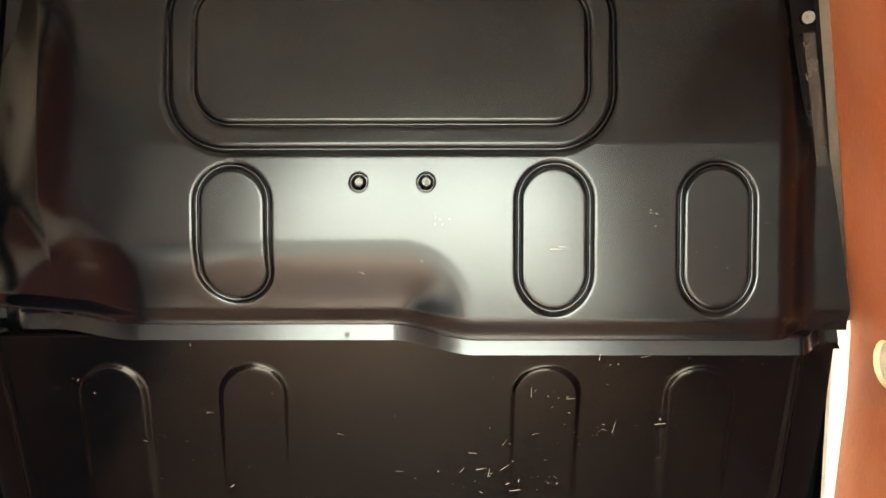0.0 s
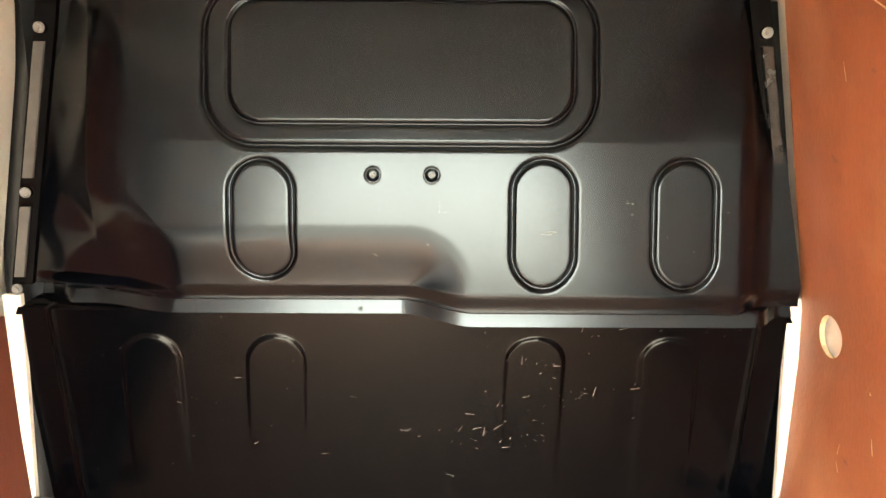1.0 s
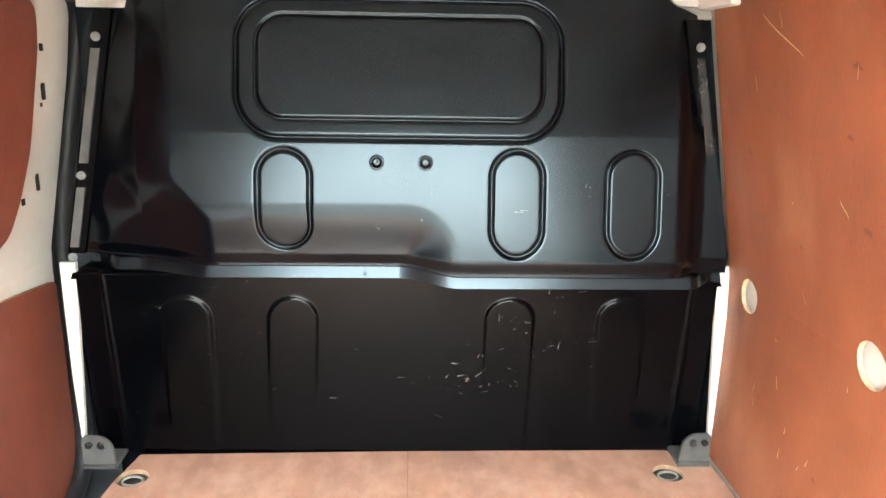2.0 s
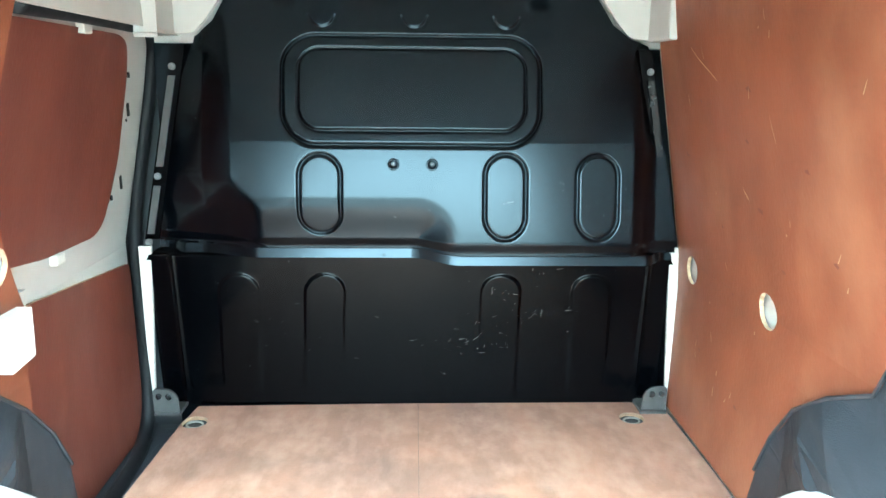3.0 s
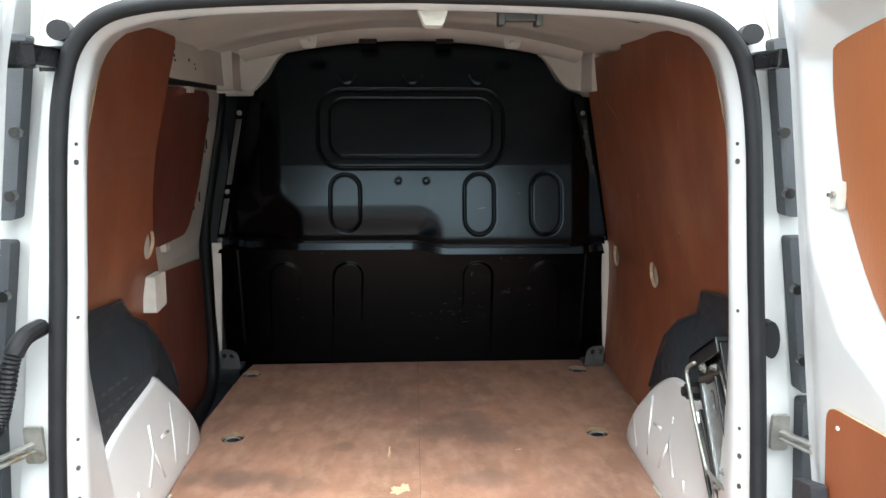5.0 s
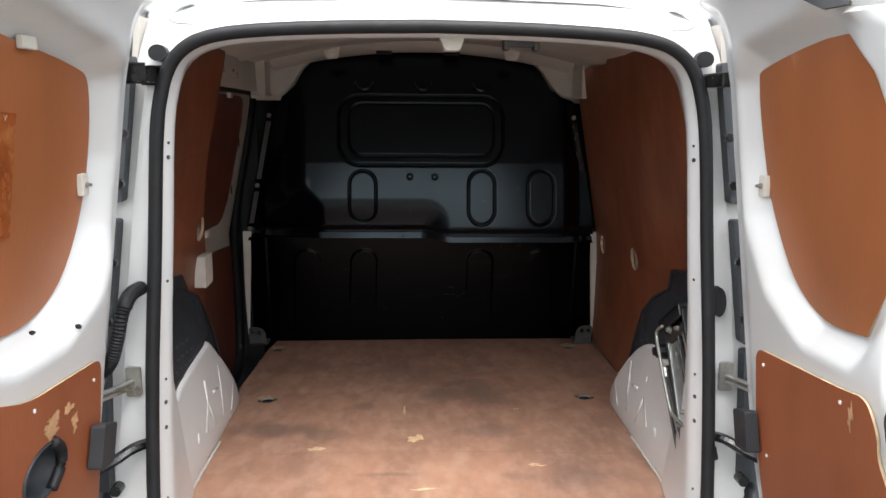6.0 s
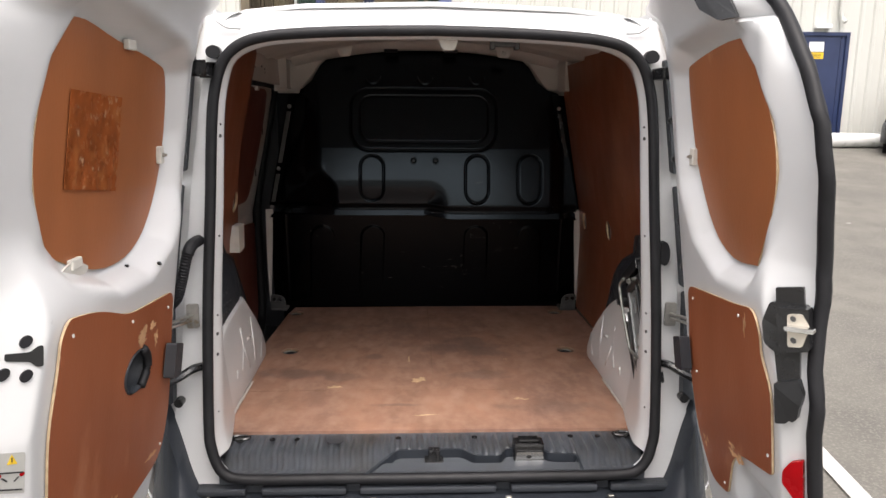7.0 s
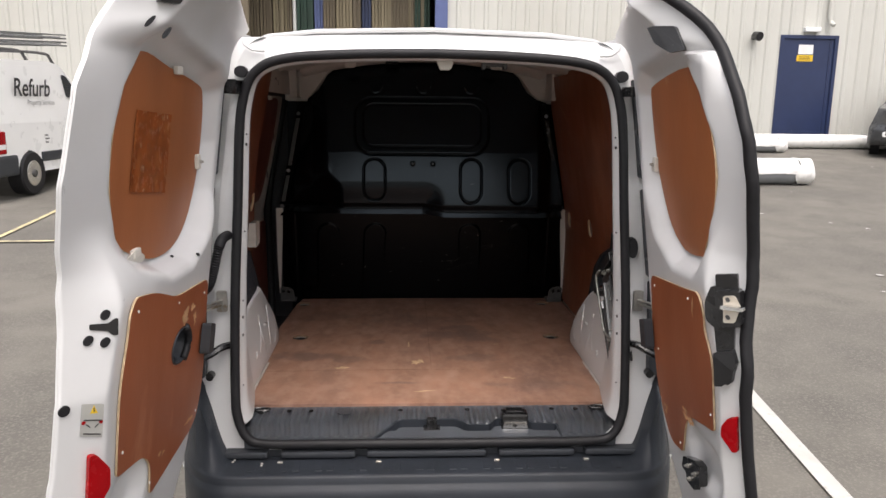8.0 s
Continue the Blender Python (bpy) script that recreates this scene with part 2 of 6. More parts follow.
def rounded(poly, r, seg=5):
    """A polygon of (u, v) with filleted corners."""
    out, n = [], len(poly)
    for i in range(n):
        a, b, c = (Vector(poly[(i + k) % n][:2]) for k in (-1, 0, 1))
        rr = poly[i][2] if len(poly[i]) > 2 else r
        d1, d2 = (a - b), (c - b)
        rr = min(rr, d1.length * 0.45, d2.length * 0.45)
        p, q = b + d1.normalized() * rr, b + d2.normalized() * rr
        for k in range(seg + 1):
            t = k / seg
            out.append(tuple((1 - t) ** 2 * p + 2 * t * (1 - t) * b + t * t * q))
    return out


def circle(u, v, r, n=20, rv=None):
    return [(u + r * math.cos(2 * math.pi * k / n), v + (rv or r) * math.sin(2 * math.pi * k / n)) for k in range(n)]


def tube(bm, pts, r, seg=8, closed=False, flat=1.0, caps=True):
    """A tube along a polyline; flat squeezes it along its second axis."""
    pts = [Vector(p) for p in pts]
    n = len(pts)
    rings = []
    up = Vector((0.13, 0.31, 0.94))
    for i, p in enumerate(pts):
        t = (pts[(i + 1) % n] - pts[i - 1]) if closed else (pts[min(i + 1, n - 1)] - pts[max(i - 1, 0)])
        t.normalize()
        s = t.cross(up)
        if s.length < 0.05:
            s = t.cross(Vector((1, 0, 0)))
        s.normalize()
        w = s.cross(t).normalized()
        rad = r[i] if isinstance(r, (list, tuple)) else r
        rings.append([bm.verts.new(p + s * math.cos(a) * rad + w * math.sin(a) * rad * flat)
                      for a in (2 * math.pi * k / seg for k in range(seg))])
    for i in range(n if closed else n - 1):
        a, b = rings[i], rings[(i + 1) % n]
        for k in range(seg):
            bm.faces.new((a[k], a[(k + 1) % seg], b[(k + 1) % seg], b[k]))
    if caps and not closed:
        bm.faces.new(rings[0])
        bm.faces.new(list(reversed(rings[-1])))


def plate(bm, outline, thick, f, holes=(), cuts=(), ucuts=(), rim=1):
    """A flat plate of (u, v) with holes, from w = 0 to w = thick, bent by f(u, v, w). The rims take the material slot rim."""
    b2 = bmesh.new()
    edges = []
    for loop in (outline, *holes):
        vs = [b2.verts.new((p[0], p[1], 0)) for p in loop]
        edges += [b2.edges.new((vs[i - 1], vs[i])) for i in range(len(vs))]
    bmesh.ops.triangle_fill(b2, use_beauty=True, use_dissolve=False, edges=edges, normal=(0, 0, 1))
    for z in cuts:
        bmesh.ops.bisect_plane(b2, geom=b2.verts[:] + b2.edges[:] + b2.faces[:], plane_co=(0, z, 0), plane_no=(0, 1, 0))
    for u in ucuts:
        bmesh.ops.bisect_plane(b2, geom=b2.verts[:] + b2.edges[:] + b2.faces[:], plane_co=(u, 0, 0), plane_no=(1, 0, 0))
    old = set(b2.faces)
    g = bmesh.ops.extrude_face_region(b2, geom=list(b2.faces), use_keep_orig=True)
    top = {e for e in g["geom"] if isinstance(e, bmesh.types.BMFace)}
    for v in {v for fc in top for v in fc.verts}:
        v.co.z = thick
    b2.verts.index_update()
    made = [bm.verts.new(f(*v.co)) for v in b2.verts]
    for fc in b2.faces:
        nf = bm.faces.new([made[v.index] for v in fc.verts])
        nf.material_index = 0 if (fc in old or fc in top) else rim
    b2.free()


def sheet(name, X, Y, Z, back, material, parent, label=""):
    """A smooth sheet through a grid of places, with a back layer shifted by the vector back and closed rims; back None: one layer."""
    n, m = X.shape
    front = np.stack([X, Y, Z], -1).reshape(-1, 3)
    rear = front + np.array(back if back else (0, 0, 0))
    idx = np.arange(n * m).reshape(n, m)
    a, b, c, d = idx[:-1, :-1].ravel(), idx[:-1, 1:].ravel(), idx[1:, 1:].ravel(), idx[1:, :-1].ravel()
    q = np.stack([a, b, c, d], -1)
    N = n * m
    faces = [q, q[:, ::-1] + N]
    ring = np.concatenate([idx[0, :], idx[1:, -1], idx[-1, -2::-1], idx[-2:0:-1, 0]])
    nxt = np.roll(ring, -1)
    faces.append(np.stack([nxt, ring, ring + N, nxt + N], -1))
    me = bpy.data.meshes.new(name)
    if not back:
        me.from_pydata(front.tolist(), [], q.tolist())
        me.shade_smooth()
        return put_mesh(name, me, material, parent, label)
    me.from_pydata(np.concatenate([front, rear]).tolist(), [], np.concatenate(faces).tolist())
    me.shade_smooth()
    b3 = bmesh.new()
    b3.from_mesh(me)
    bmesh.ops.recalc_face_normals(b3, faces=b3.faces)
    for e in b3.edges:
        if len(e.link_faces) == 2 and e.link_faces[0].normal.dot(e.link_faces[1].normal) < 0.55:
            e.smooth = False
    b3.to_mesh(me)
    b3.free()
    return put_mesh(name, me, material, parent, label)


def ss(a, b, x):
    t = np.clip((x - a) / (b - a), 0, 1)
    return t * t * (3 - 2 * t)


def capsule(x, z, cx, z0, z1, r):
    return np.hypot(x - cx, z - np.clip(z, z0, z1)) - r


def rrect(x, z, cx, cz, hx, hz, r):
    qx, qz = np.abs(x - cx) - hx + r, np.abs(z - cz) - hz + r
    return np.hypot(np.maximum(qx, 0), np.maximum(qz, 0)) + np.minimum(np.maximum(qx, qz), 0) - r


def polydist(u, v, poly):
    """Signed distance to a polygon, minus inside."""
    d = np.full(u.shape, 9.0)
    inside = np.zeros(u.shape, bool)
    n = len(poly)
    for i in range(n):
        (ax, ay), (bx, by) = poly[i][:2], poly[(i + 1) % n][:2]
        ex, ey = bx - ax, by - ay
        t = np.clip(((u - ax) * ex + (v - ay) * ey) / (ex * ex + ey * ey + 1e-12), 0, 1)
        d = np.minimum(d, np.hypot(u - ax - t * ex, v - ay - t * ey))
        if by != ay:
            cross = ((ay > v) != (by > v)) & (u < ex * (v - ay) / ey + ax)
            inside ^= cross
    return np.where(inside, -d, d)


def groove(d, w, deep):
    return deep * np.exp(-(d / w) ** 2)


# ---- the van: shapes shared by its parts ----
FLOOR = 0.60


def rear_y(z):
    """The rear opening leans forward with height."""
    return 0.02 + 0.13 * (z - 0.6)


def wall_x(z):
    """Half width of the ply lining."""
    return float(np.interp(z, [0.5, 0.62, 0.95, 1.05, 1.26, 1.43, 1.55, 1.64, 1.76], [0.706, 0.712, 0.714, 0.708, 0.672, 0.642, 0.62, 0.606, 0.592]))


def roof_z(x):
    return 1.80 - 0.23 * x * x


def slide_x(z):
    """Inner face of the sliding door."""
    return -1.022 + 0.21 * z if z > 1.035 else -0.805


van = thing("van", "white panel van with open rear doors and empty ply-lined bay", "van")

# opening loop (half width, height), bottom centre to top centre
LOOP = [(0.0, 0.553), (0.30, 0.554), (0.50, 0.556), (0.560, 0.575), (0.588, 0.635), (0.595, 0.72), (0.592, 1.0), (0.581, 1.27), (0.573, 1.49),
        (0.561, 1.585), (0.540, 1.643), (0.502, 1.680), (0.448, 1.699), (0.36, 1.710), (0.2, 1.718), (0.0, 1.722)]
half = [(p.x, p.y) for p in spline([(x, z, 0) for x, z in LOOP], 5)]
loop_full = half + [(-x, z) for x, z in reversed(half[1:-1])]

# ---- bulkhead ----
zs = np.concatenate([np.linspace(0.6, 1.0446, 122), np.linspace(1.0458, 1.0708, 10), np.linspace(1.0722, 1.11, 16), np.linspace(1.1122, 1.768, 320)])
aa = np.linspace(-1, 1, 681)
A, Z0 = np.meshgrid(aa, zs)
HW = np.interp(Z0, [0.6, 1.03, 1.045, 1.10, 1.30, 1.585, 1.60, 1.635, 1.70, 1.735, 1.768], [0.697, 0.697, 0.69, 0.684, 0.652, 0.600, 0.545, 0.50, 0.462, 0.425, 0.37])
BX = A * HW


def bulkhead_y(x, z):
    up = 1.420 + 0.17 * (z - 1.22) + 0.075 * np.maximum(z - 1.345, 0)
    # lower left hollow of the upper panel, faces down
    hollow = ss(0.006, -0.135, rrect(x, z, -0.40, 1.03, 0.515, 0.178, 0.11))
    up = up + 0.042 * hollow
    foot = ss(0.006, -0.135, rrect(x, 1.085 + 0 * z, -0.40, 1.03, 0.515, 0.178, 0.11))
    # side wings fall back
    up = up + 0.06 * ss(0.0, 0.165, -x - 0.45 + 0.075 * ss(1.275, 1.165, z)) + 0.30 * np.clip(-x - 0.53, 0, 1) + 0.05 * ss(0.55, 0.63, x)
    # diagonal fold in the lower left wing
    fold = (x + 0.56) * 0.62 - (z - 1.16) * 0.78
    up = up - 0.006 * np.exp(-(fold / 0.038) ** 2) * ss(0.43, 0.53, -x)
    up = up + 0.014 * ss(1.104, 1.075, z)
    # pressings
    for cx, z0, z1 in ((-0.235, 1.167, 1.263), (0.230, 1.162, 1.265), (0.4635, 1.162, 1.265)):
        d = capsule(x, z, cx, z0, z1, 0.0515)
        up = up + groove(d, 0.0038, 0.0064)
    d = rrect(x, z, -0.006, 1.4690, 0.322, 0.132, 0.085)
    up = up + groove(d, 0.0044, 0.0072)
    d2 = rrect(x, z, -0.005, 1.4715, 0.284, 0.099, 0.055)
    up = up + groove(d2, 0.0036, 0.0050) - 0.004 * ss(0.004, -0.008, d2)
    for cx in (-0.23, 0.0, 0.23):
        d = capsule(x, z, cx, 1.652, 1.70, 0.033)
        up = up + 0.004 * np.exp(-(d / 0.006) ** 2) * ss(1.66, 1.64, z)
    for cx in (-0.051, 0.0455):
        r = np.hypot(x - cx, z - 1.291)
        up = up + 0.005 * ss(0.0105, 0.008, r) - 0.002 * ss(0.0135, 0.011, r) * ss(0.009, 0.0105, r)
    step = 1.430 + 0.034 * foot + 0.055 * ss(0.0, 0.165, -x - 0.40) - 0.3 * (1.071 - z) + 0.06 * ss(0.60, 0.67, np.abs(x))
    low = 1.482 + 0.05 * (1.03 - z) / 0.43
    for cx, lean in ((-0.463, -0.04), (-0.236, -0.05), (0.234, 0.0), (0.48, 0.03)):
        c = cx - lean * (z - 0.95)
        d = capsule(x, z, c, 0.55, 0.940, 0.052)
        low = low - 0.0055 * ss(0.005, -0.004, d) * (0.32 + 0.68 * ss(0.70, 0.93, z))
    low = low + 0.006 * ss(0.632, 0.645, np.abs(x)) - 0.002 * np.exp(-((np.abs(x) - 0.63) / 0.006) ** 2)
    return np.where(z > 1.0715, up, np.where(z > 1.045, step, low))


dog = 0.013 * ss(0.0, 0.12, BX) * np.exp(-((Z0 - 1.055) / 0.05) ** 2)
cutrow = int(np.searchsorted(zs, 1.0452))
bulkhead = sheet("bulkhead", BX[cutrow:], bulkhead_y(BX, Z0)[cutrow:], (Z0 - dog)[cutrow:], None, M_BLACKPAINT, van, "scratched gloss-black pressed steel bulkhead")
sheet("bulkhead_lower_panel", BX[:cutrow + 1], bulkhead_y(BX, Z0)[:cutrow + 1], (Z0 - dog)[:cutrow + 1], None, M_SATIN, van, "scratched satin-black lower bulkhead panel with four tall pressings")


def bolt(at, axis, r=0.010, material=M_STEEL, parent=None, name="bolt"):
    bm = bmesh.new()
    disc(bm, at, axis, r, 0.004, 14)
    disc(bm, Vector(at) + Vector(axis).normalized() * 0.004, axis, r * 0.62, 0.006, 6)
    return part(name, bm, material, parent)


for x in (-0.078, 0.176):
    z = 1.052 - (0.013 if x > 0.1 else 0)
    bolt((x, 1.4425 if x > 0.1 else 1.462, z), (0, -1, 0.35), 0.006, M_SATIN, bulkhead, "rivet")
for x in (-0.051, 0.0455):
    bolt((x, 1.436, 1.291), (0, -1, 0), 0.0042, M_GREYMETAL, bulkhead, "rivet_nut")
# scratches in the paint, in loose clusters
bm = bmesh.new()
rs = random.Random(4)
for cx, cz, sx, sz, n in ((0.065, 1.236, 0.014, 0.008, 9), (0.372, 1.245, 0.006, 0.02, 7), (0.325, 0.880, 0.035, 0.012, 20), (0.12, 0.79, 0.09, 0.016, 34), (0.24, 0.945, 0.03, 0.012, 10), (0.20, 0.86, 0.03, 0.08, 14), (0.26, 0.86, 0.02, 0.05, 10),
                          (-0.37, 0.83, 0.06, 0.05, 14), (-0.49, 0.95, 0.06, 0.02, 9), (0.43, 1.205, 0.014, 0.01, 4), (-0.53, 1.46, 0.03, 0.03, 4), (0.40, 1.0, 0.2, 0.015, 16), (0.43, 0.84, 0.02, 0.06, 6),
                          (-0.1, 0.86, 0.45, 0.13, 30), (0.2, 1.16, 0.35, 0.03, 6), (0.57, 1.3, 0.02, 0.1, 5), (0.23, 1.21, 0.02, 0.02, 3)):
    for k in range(int(n * 0.7)):
        x, z = rs.gauss(cx, sx * 0.8), rs.gauss(cz, sz * 0.8)
        if not 0.62 < z < 1.55 or 1.02 < z < 1.12 and rs.random() < 0.7:
            continue
        L, w, t = rs.uniform(0.002, 0.008) * rs.choice((0.4, 0.5, 0.8, 2.6)), rs.uniform(0.0003, 0.0006), rs.gauss(rs.choice((0, 0.1, 0.15, 0.6, 1.4, 2.7)), 0.15)
        dx, dz = math.cos(t) * L / 2, math.sin(t) * L / 2
        P = []
        for sgn, side in ((-1, -1), (1, -0.4), (1, 0.4), (-1, 1)):
            px, pz = x + sgn * dx - side * math.sin(t) * w, z + sgn * dz + side * math.cos(t) * w
            P.append(bm.verts.new((px, float(bulkhead_y(np.array([px]), np.array([pz]))[0]) - 0.0012, pz)))
        bm.faces.new(P)
me_scratch = part("scratch_marks", bm, M_SCRATCH, bulkhead, "pale scuffs and scratches")
me_scratch["kind"] = "stuff"

# flanges, bolts and white strips beside the bulkhead
for s in (-1, 1):
    bm = bmesh.new()
    pz = [1.085, 1.2, 1.3, 1.4, 1.5, 1.575]
    ol = [(0.703 - 0.205 * (z - 1.06), z) for z in pz] + [(0.668 - 0.205 * (z - 1.06), z) for z in reversed(pz)]
    plate(bm, ol, 0.012, lambda u, v, w: (s * u, 1.492 + w, v), rim=0)
    fl = part("bulkhead_flange", bm, M_SATIN, van)
    bm = bmesh.new()
    for z0, z1 in ((1.10, 1.225), (1.275, 1.50)):
        plate(bm, [(0.697 - 0.205 * (z0 - 1.06), z0), (0.697 - 0.205 * (z1 - 1.06), z1), (0.68 - 0.205 * (z1 - 1.06), z1), (0.68 - 0.205 * (z0 - 1.06), z0)], 0.006,
              lambda u, v, w: (s * u, 1.485 + w, v), rim=0)
    part("trim_strip", bm, M_BLACK if s > 0 else M_GREYMETAL, fl)
    for z in (1.522, 1.25, 1.078):
        bolt((s * (0.690 - 0.205 * (z - 1.06)), 1.488, z), (0, -1, 0), 0.009, M_JACKGREY, fl)
    bm = bmesh.new()
    plate(bm, [(0.684, 1.066), (0.716, 1.066), (0.7165, 0.95), (0.716, 0.8), (0.711, 0.64), (0.706, 0.64), (0.700, 0.75), (0.693, 0.88), (0.687, 1.0)], 0.012,
          lambda u, v, w: (s * u, 1.488 + w, v), rim=0)
    part("sealing_strip", bm, M_CREAM, van, "white tapered filler strip")
    # foot bracket with two hooks
    bm = bmesh.new()
    plate(bm, rounded([(0.632, 0.605), (0.702, 0.605), (0.705, 0.675), (0.66, 0.672), (0.640, 0.655)], 0.012), 0.008,
          lambda u, v, w: (s * u, 1.462 + w + (v - 0.6) * 0.1, v), holes=[circle(0.662, 0.648, 0.007, 10), circle(0.688, 0.652, 0.007, 10)], rim=0)
    box(bm, (s * 0.70, 1.455, 0.602), (s * 0.63, 1.53, 0.61), 0.002)
    fb = part("foot_bracket", bm, M_GREYMETAL, van, "grey steel bracket with two bolt heads")
    for x in (0.662, 0.688):
        bolt((s * x, 1.466, 0.655), (0, -1, 0.1), 0.008, M_BLACK, fb)

# ---- roof and header ----
xs, ys = np.linspace(-0.62, 0.62, 41), np.linspace(0.24, 1.64, 60)
RX, RY = np.meshgrid(xs, ys)
RZ = roof_z(RX) - 0.05 * ss(0.34, 0.25, RY) + 0.006 * np.exp(-((RY - 0.75) / 0.05) ** 2) - 0.012 * np.exp(-((RY - 1.12) / 0.03) ** 2)
sheet("roof_lining", RX, RY, RZ, (0, 0, 0.012), M_CREAM, van, "pale painted inner roof")
xs = np.linspace(-0.58, 0.58, 61)
ys = np.concatenate([np.linspace(0.206, 0.25, 6), np.linspace(0.27, 0.5, 10), np.linspace(0.6, 1.73, 12)])
RX, RY = np.meshgrid(xs, ys)
rear_line = np.interp(np.abs(RX), [0.0, 0.35, 0.51, 0.545, 0.58], [1.797, 1.787, 1.769, 1.748, 1.70])
RZ = rear_line - 0.009 * ss(0.245, 0.212, RY) + 0.035 * ss(0.25, 0.7, RY)
sheet("roof", RX, RY, RZ, (0, 0, 0.008), M_WHITE, van)
bm = bmesh.new()
xs = np.linspace(-0.57, 0.57, 25)
pr = [(1.40, 0.0), (1.42, -0.022), (1.50, -0.035), (1.545, -0.035), (1.545, 0.0)]
rows = [[bm.verts.new((x, y, roof_z(x) + dz + 0.004)) for y, dz in pr] for x in xs]
for a, b in zip(rows, rows[1:]):
    for k in range(len(pr) - 1):
        bm.faces.new((a[k], a[k + 1], b[k + 1], b[k]))
header = part("roof_header", bm, M_CREAM, van, smooth=True)
for x in (-0.342, 0.333):
    bm = bmesh.new()
    plate(bm, rounded([(x - 0.034, 1.785), (x - 0.026, 1.742), (x - 0.018, 1.733), (x + 0.018, 1.733), (x + 0.026, 1.742), (x + 0.034, 1.785)], 0.006), 0.004, lambda u, v, w: (u, 1.405 + w + (1.78 - v) * 0.25, v), rim=0)
    cl = part("header_bracket", bm, M_CREAM, header)
    bolt((x, 1.411, 1.752), (0, -1, -0.2), 0.010, M_STEEL, cl)
for x in (-0.15, 0.11):
    bm = bmesh.new()
    box(bm, (x - 0.03, 1.46, 1.755), (x + 0.03, 1.50, 1.768), 0.004)
    part("header_slot", bm, M_DARK, header)
# pressed bow across the roof behind the rear header, with dark slots
bm = bmesh.new()
xs = np.linspace(-0.58, 0.58, 31)
pr = [(0.40, 0.0), (0.405, -0.022), (0.425, -0.030), (0.475, -0.030), (0.495, -0.020), (0.50, 0.0)]
rows = [[bm.verts.new((x, y, roof_z(x) + dz - 0.004)) for y, dz in pr] for x in xs]
for a, b in zip(rows, rows[1:]):
    for k in range(len(pr) - 1):
        bm.faces.new((a[k], a[k + 1], b[k + 1], b[k]))
bow = part("roof_bow", bm, M_CREAM, van, smooth=True)
for x0, x1 in ((-0.47, -0.30), (-0.22, -0.10), (0.14, 0.30), (0.36, 0.47)):
    bm = bmesh.new()
    zc = roof_z((x0 + x1) / 2)
    plate(bm, rounded([(x0, 0.432), (x1, 0.432), (x1, 0.468), (x0, 0.468)], 0.015), 0.003, lambda u, v, w: (u, v, roof_z(u) - 0.0365 + w), rim=0, ucuts=(x0 + 0.05, x1 - 0.05))
    part("bow_slot", bm, M_DARK, bow)
# pale end wall behind the bulkhead's cut corners
bm = bmesh.new()
box(bm, (-0.655, 1.552, 1.58), (0.75, 1.575, 1.80), 0.0)
part("cab_wall", bm, M_CREAM, van)
bm = bmesh.new()
box(bm, (-0.66, 1.556, 0.42), (0.75, 1.572, 1.578), 0.0)
part("cab_wall", bm, M_BLACKPAINT, van)
# added wall across the front, closes the body against light leaking in
bm = bmesh.new()
box(bm, (-0.84, 1.69, 0.30), (0.84, 1.72, 1.84), 0.0)
part("light_stop_wall", bm, M_PLASTIC, van)
# corner gussets
for s in (-1, 1):
    bm = bmesh.new()
    plate(bm, rounded([(0.625, 1.60), (0.548, 1.602), (0.512, 1.64), (0.47, 1.70), (0.42, 1.745), (0.40, 1.785), (0.62, 1.74)], 0.012), 0.02,
          lambda u, v, w: (s * u, 1.515 + w, v), rim=0)
    box(bm, (s * 0.592, 1.36, 1.595), (s * 0.625, 1.53, 1.735), 0.01)
    part("corner_gusset", bm, M_CREAM, van)

# ---- side linings ----
ZC = (0.7, 0.95, 1.05, 1.26, 1.43, 1.55, 1.64, 1.70)
HOLE_A, HOLE_B, HOLE_C = (1.385, 1.032, 0.036), (0.975, 1.058, 0.038), (0.795, 1.19, 0.037)
bm = bmesh.new()
right_outline = rounded([(0.285, 0.61, 0), (1.485, 0.61, 0), (1.485, 0.95, 0.03), (1.482, 1.70, 0.01), (1.05, 1.705, 0.01), (1.04, 1.722, 0.01), (0.60, 1.722, 0.03), (0.46, 1.70, 0.08), (0.33, 1.62, 0.1),
                         (0.29, 1.45, 0.1), (0.285, 1.1, 0)], 0.02)
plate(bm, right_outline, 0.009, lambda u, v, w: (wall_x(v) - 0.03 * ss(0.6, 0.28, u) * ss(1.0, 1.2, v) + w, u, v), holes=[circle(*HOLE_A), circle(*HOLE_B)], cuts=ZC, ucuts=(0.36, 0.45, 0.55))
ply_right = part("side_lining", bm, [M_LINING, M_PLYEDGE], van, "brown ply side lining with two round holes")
bm = bmesh.new()
left_outline = rounded([(0.285, 0.61, 0), (0.905, 0.61, 0), (0.905, 1.08, 0.02), (0.865, 1.14, 0.03), (0.80, 1.25, 0.06), (0.765, 1.40, 0.06), (0.80, 1.58, 0.05), (0.85, 1.715, 0.02), (0.60, 1.722, 0.03), (0.46, 1.70, 0.08),
                        (0.33, 1.62, 0.1), (0.29, 1.45, 0.1), (0.285, 1.1, 0)], 0.02)
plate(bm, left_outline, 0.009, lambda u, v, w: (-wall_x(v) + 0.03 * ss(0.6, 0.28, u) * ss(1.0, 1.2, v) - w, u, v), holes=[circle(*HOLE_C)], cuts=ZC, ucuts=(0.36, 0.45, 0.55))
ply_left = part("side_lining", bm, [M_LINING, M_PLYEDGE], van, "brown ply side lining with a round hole")
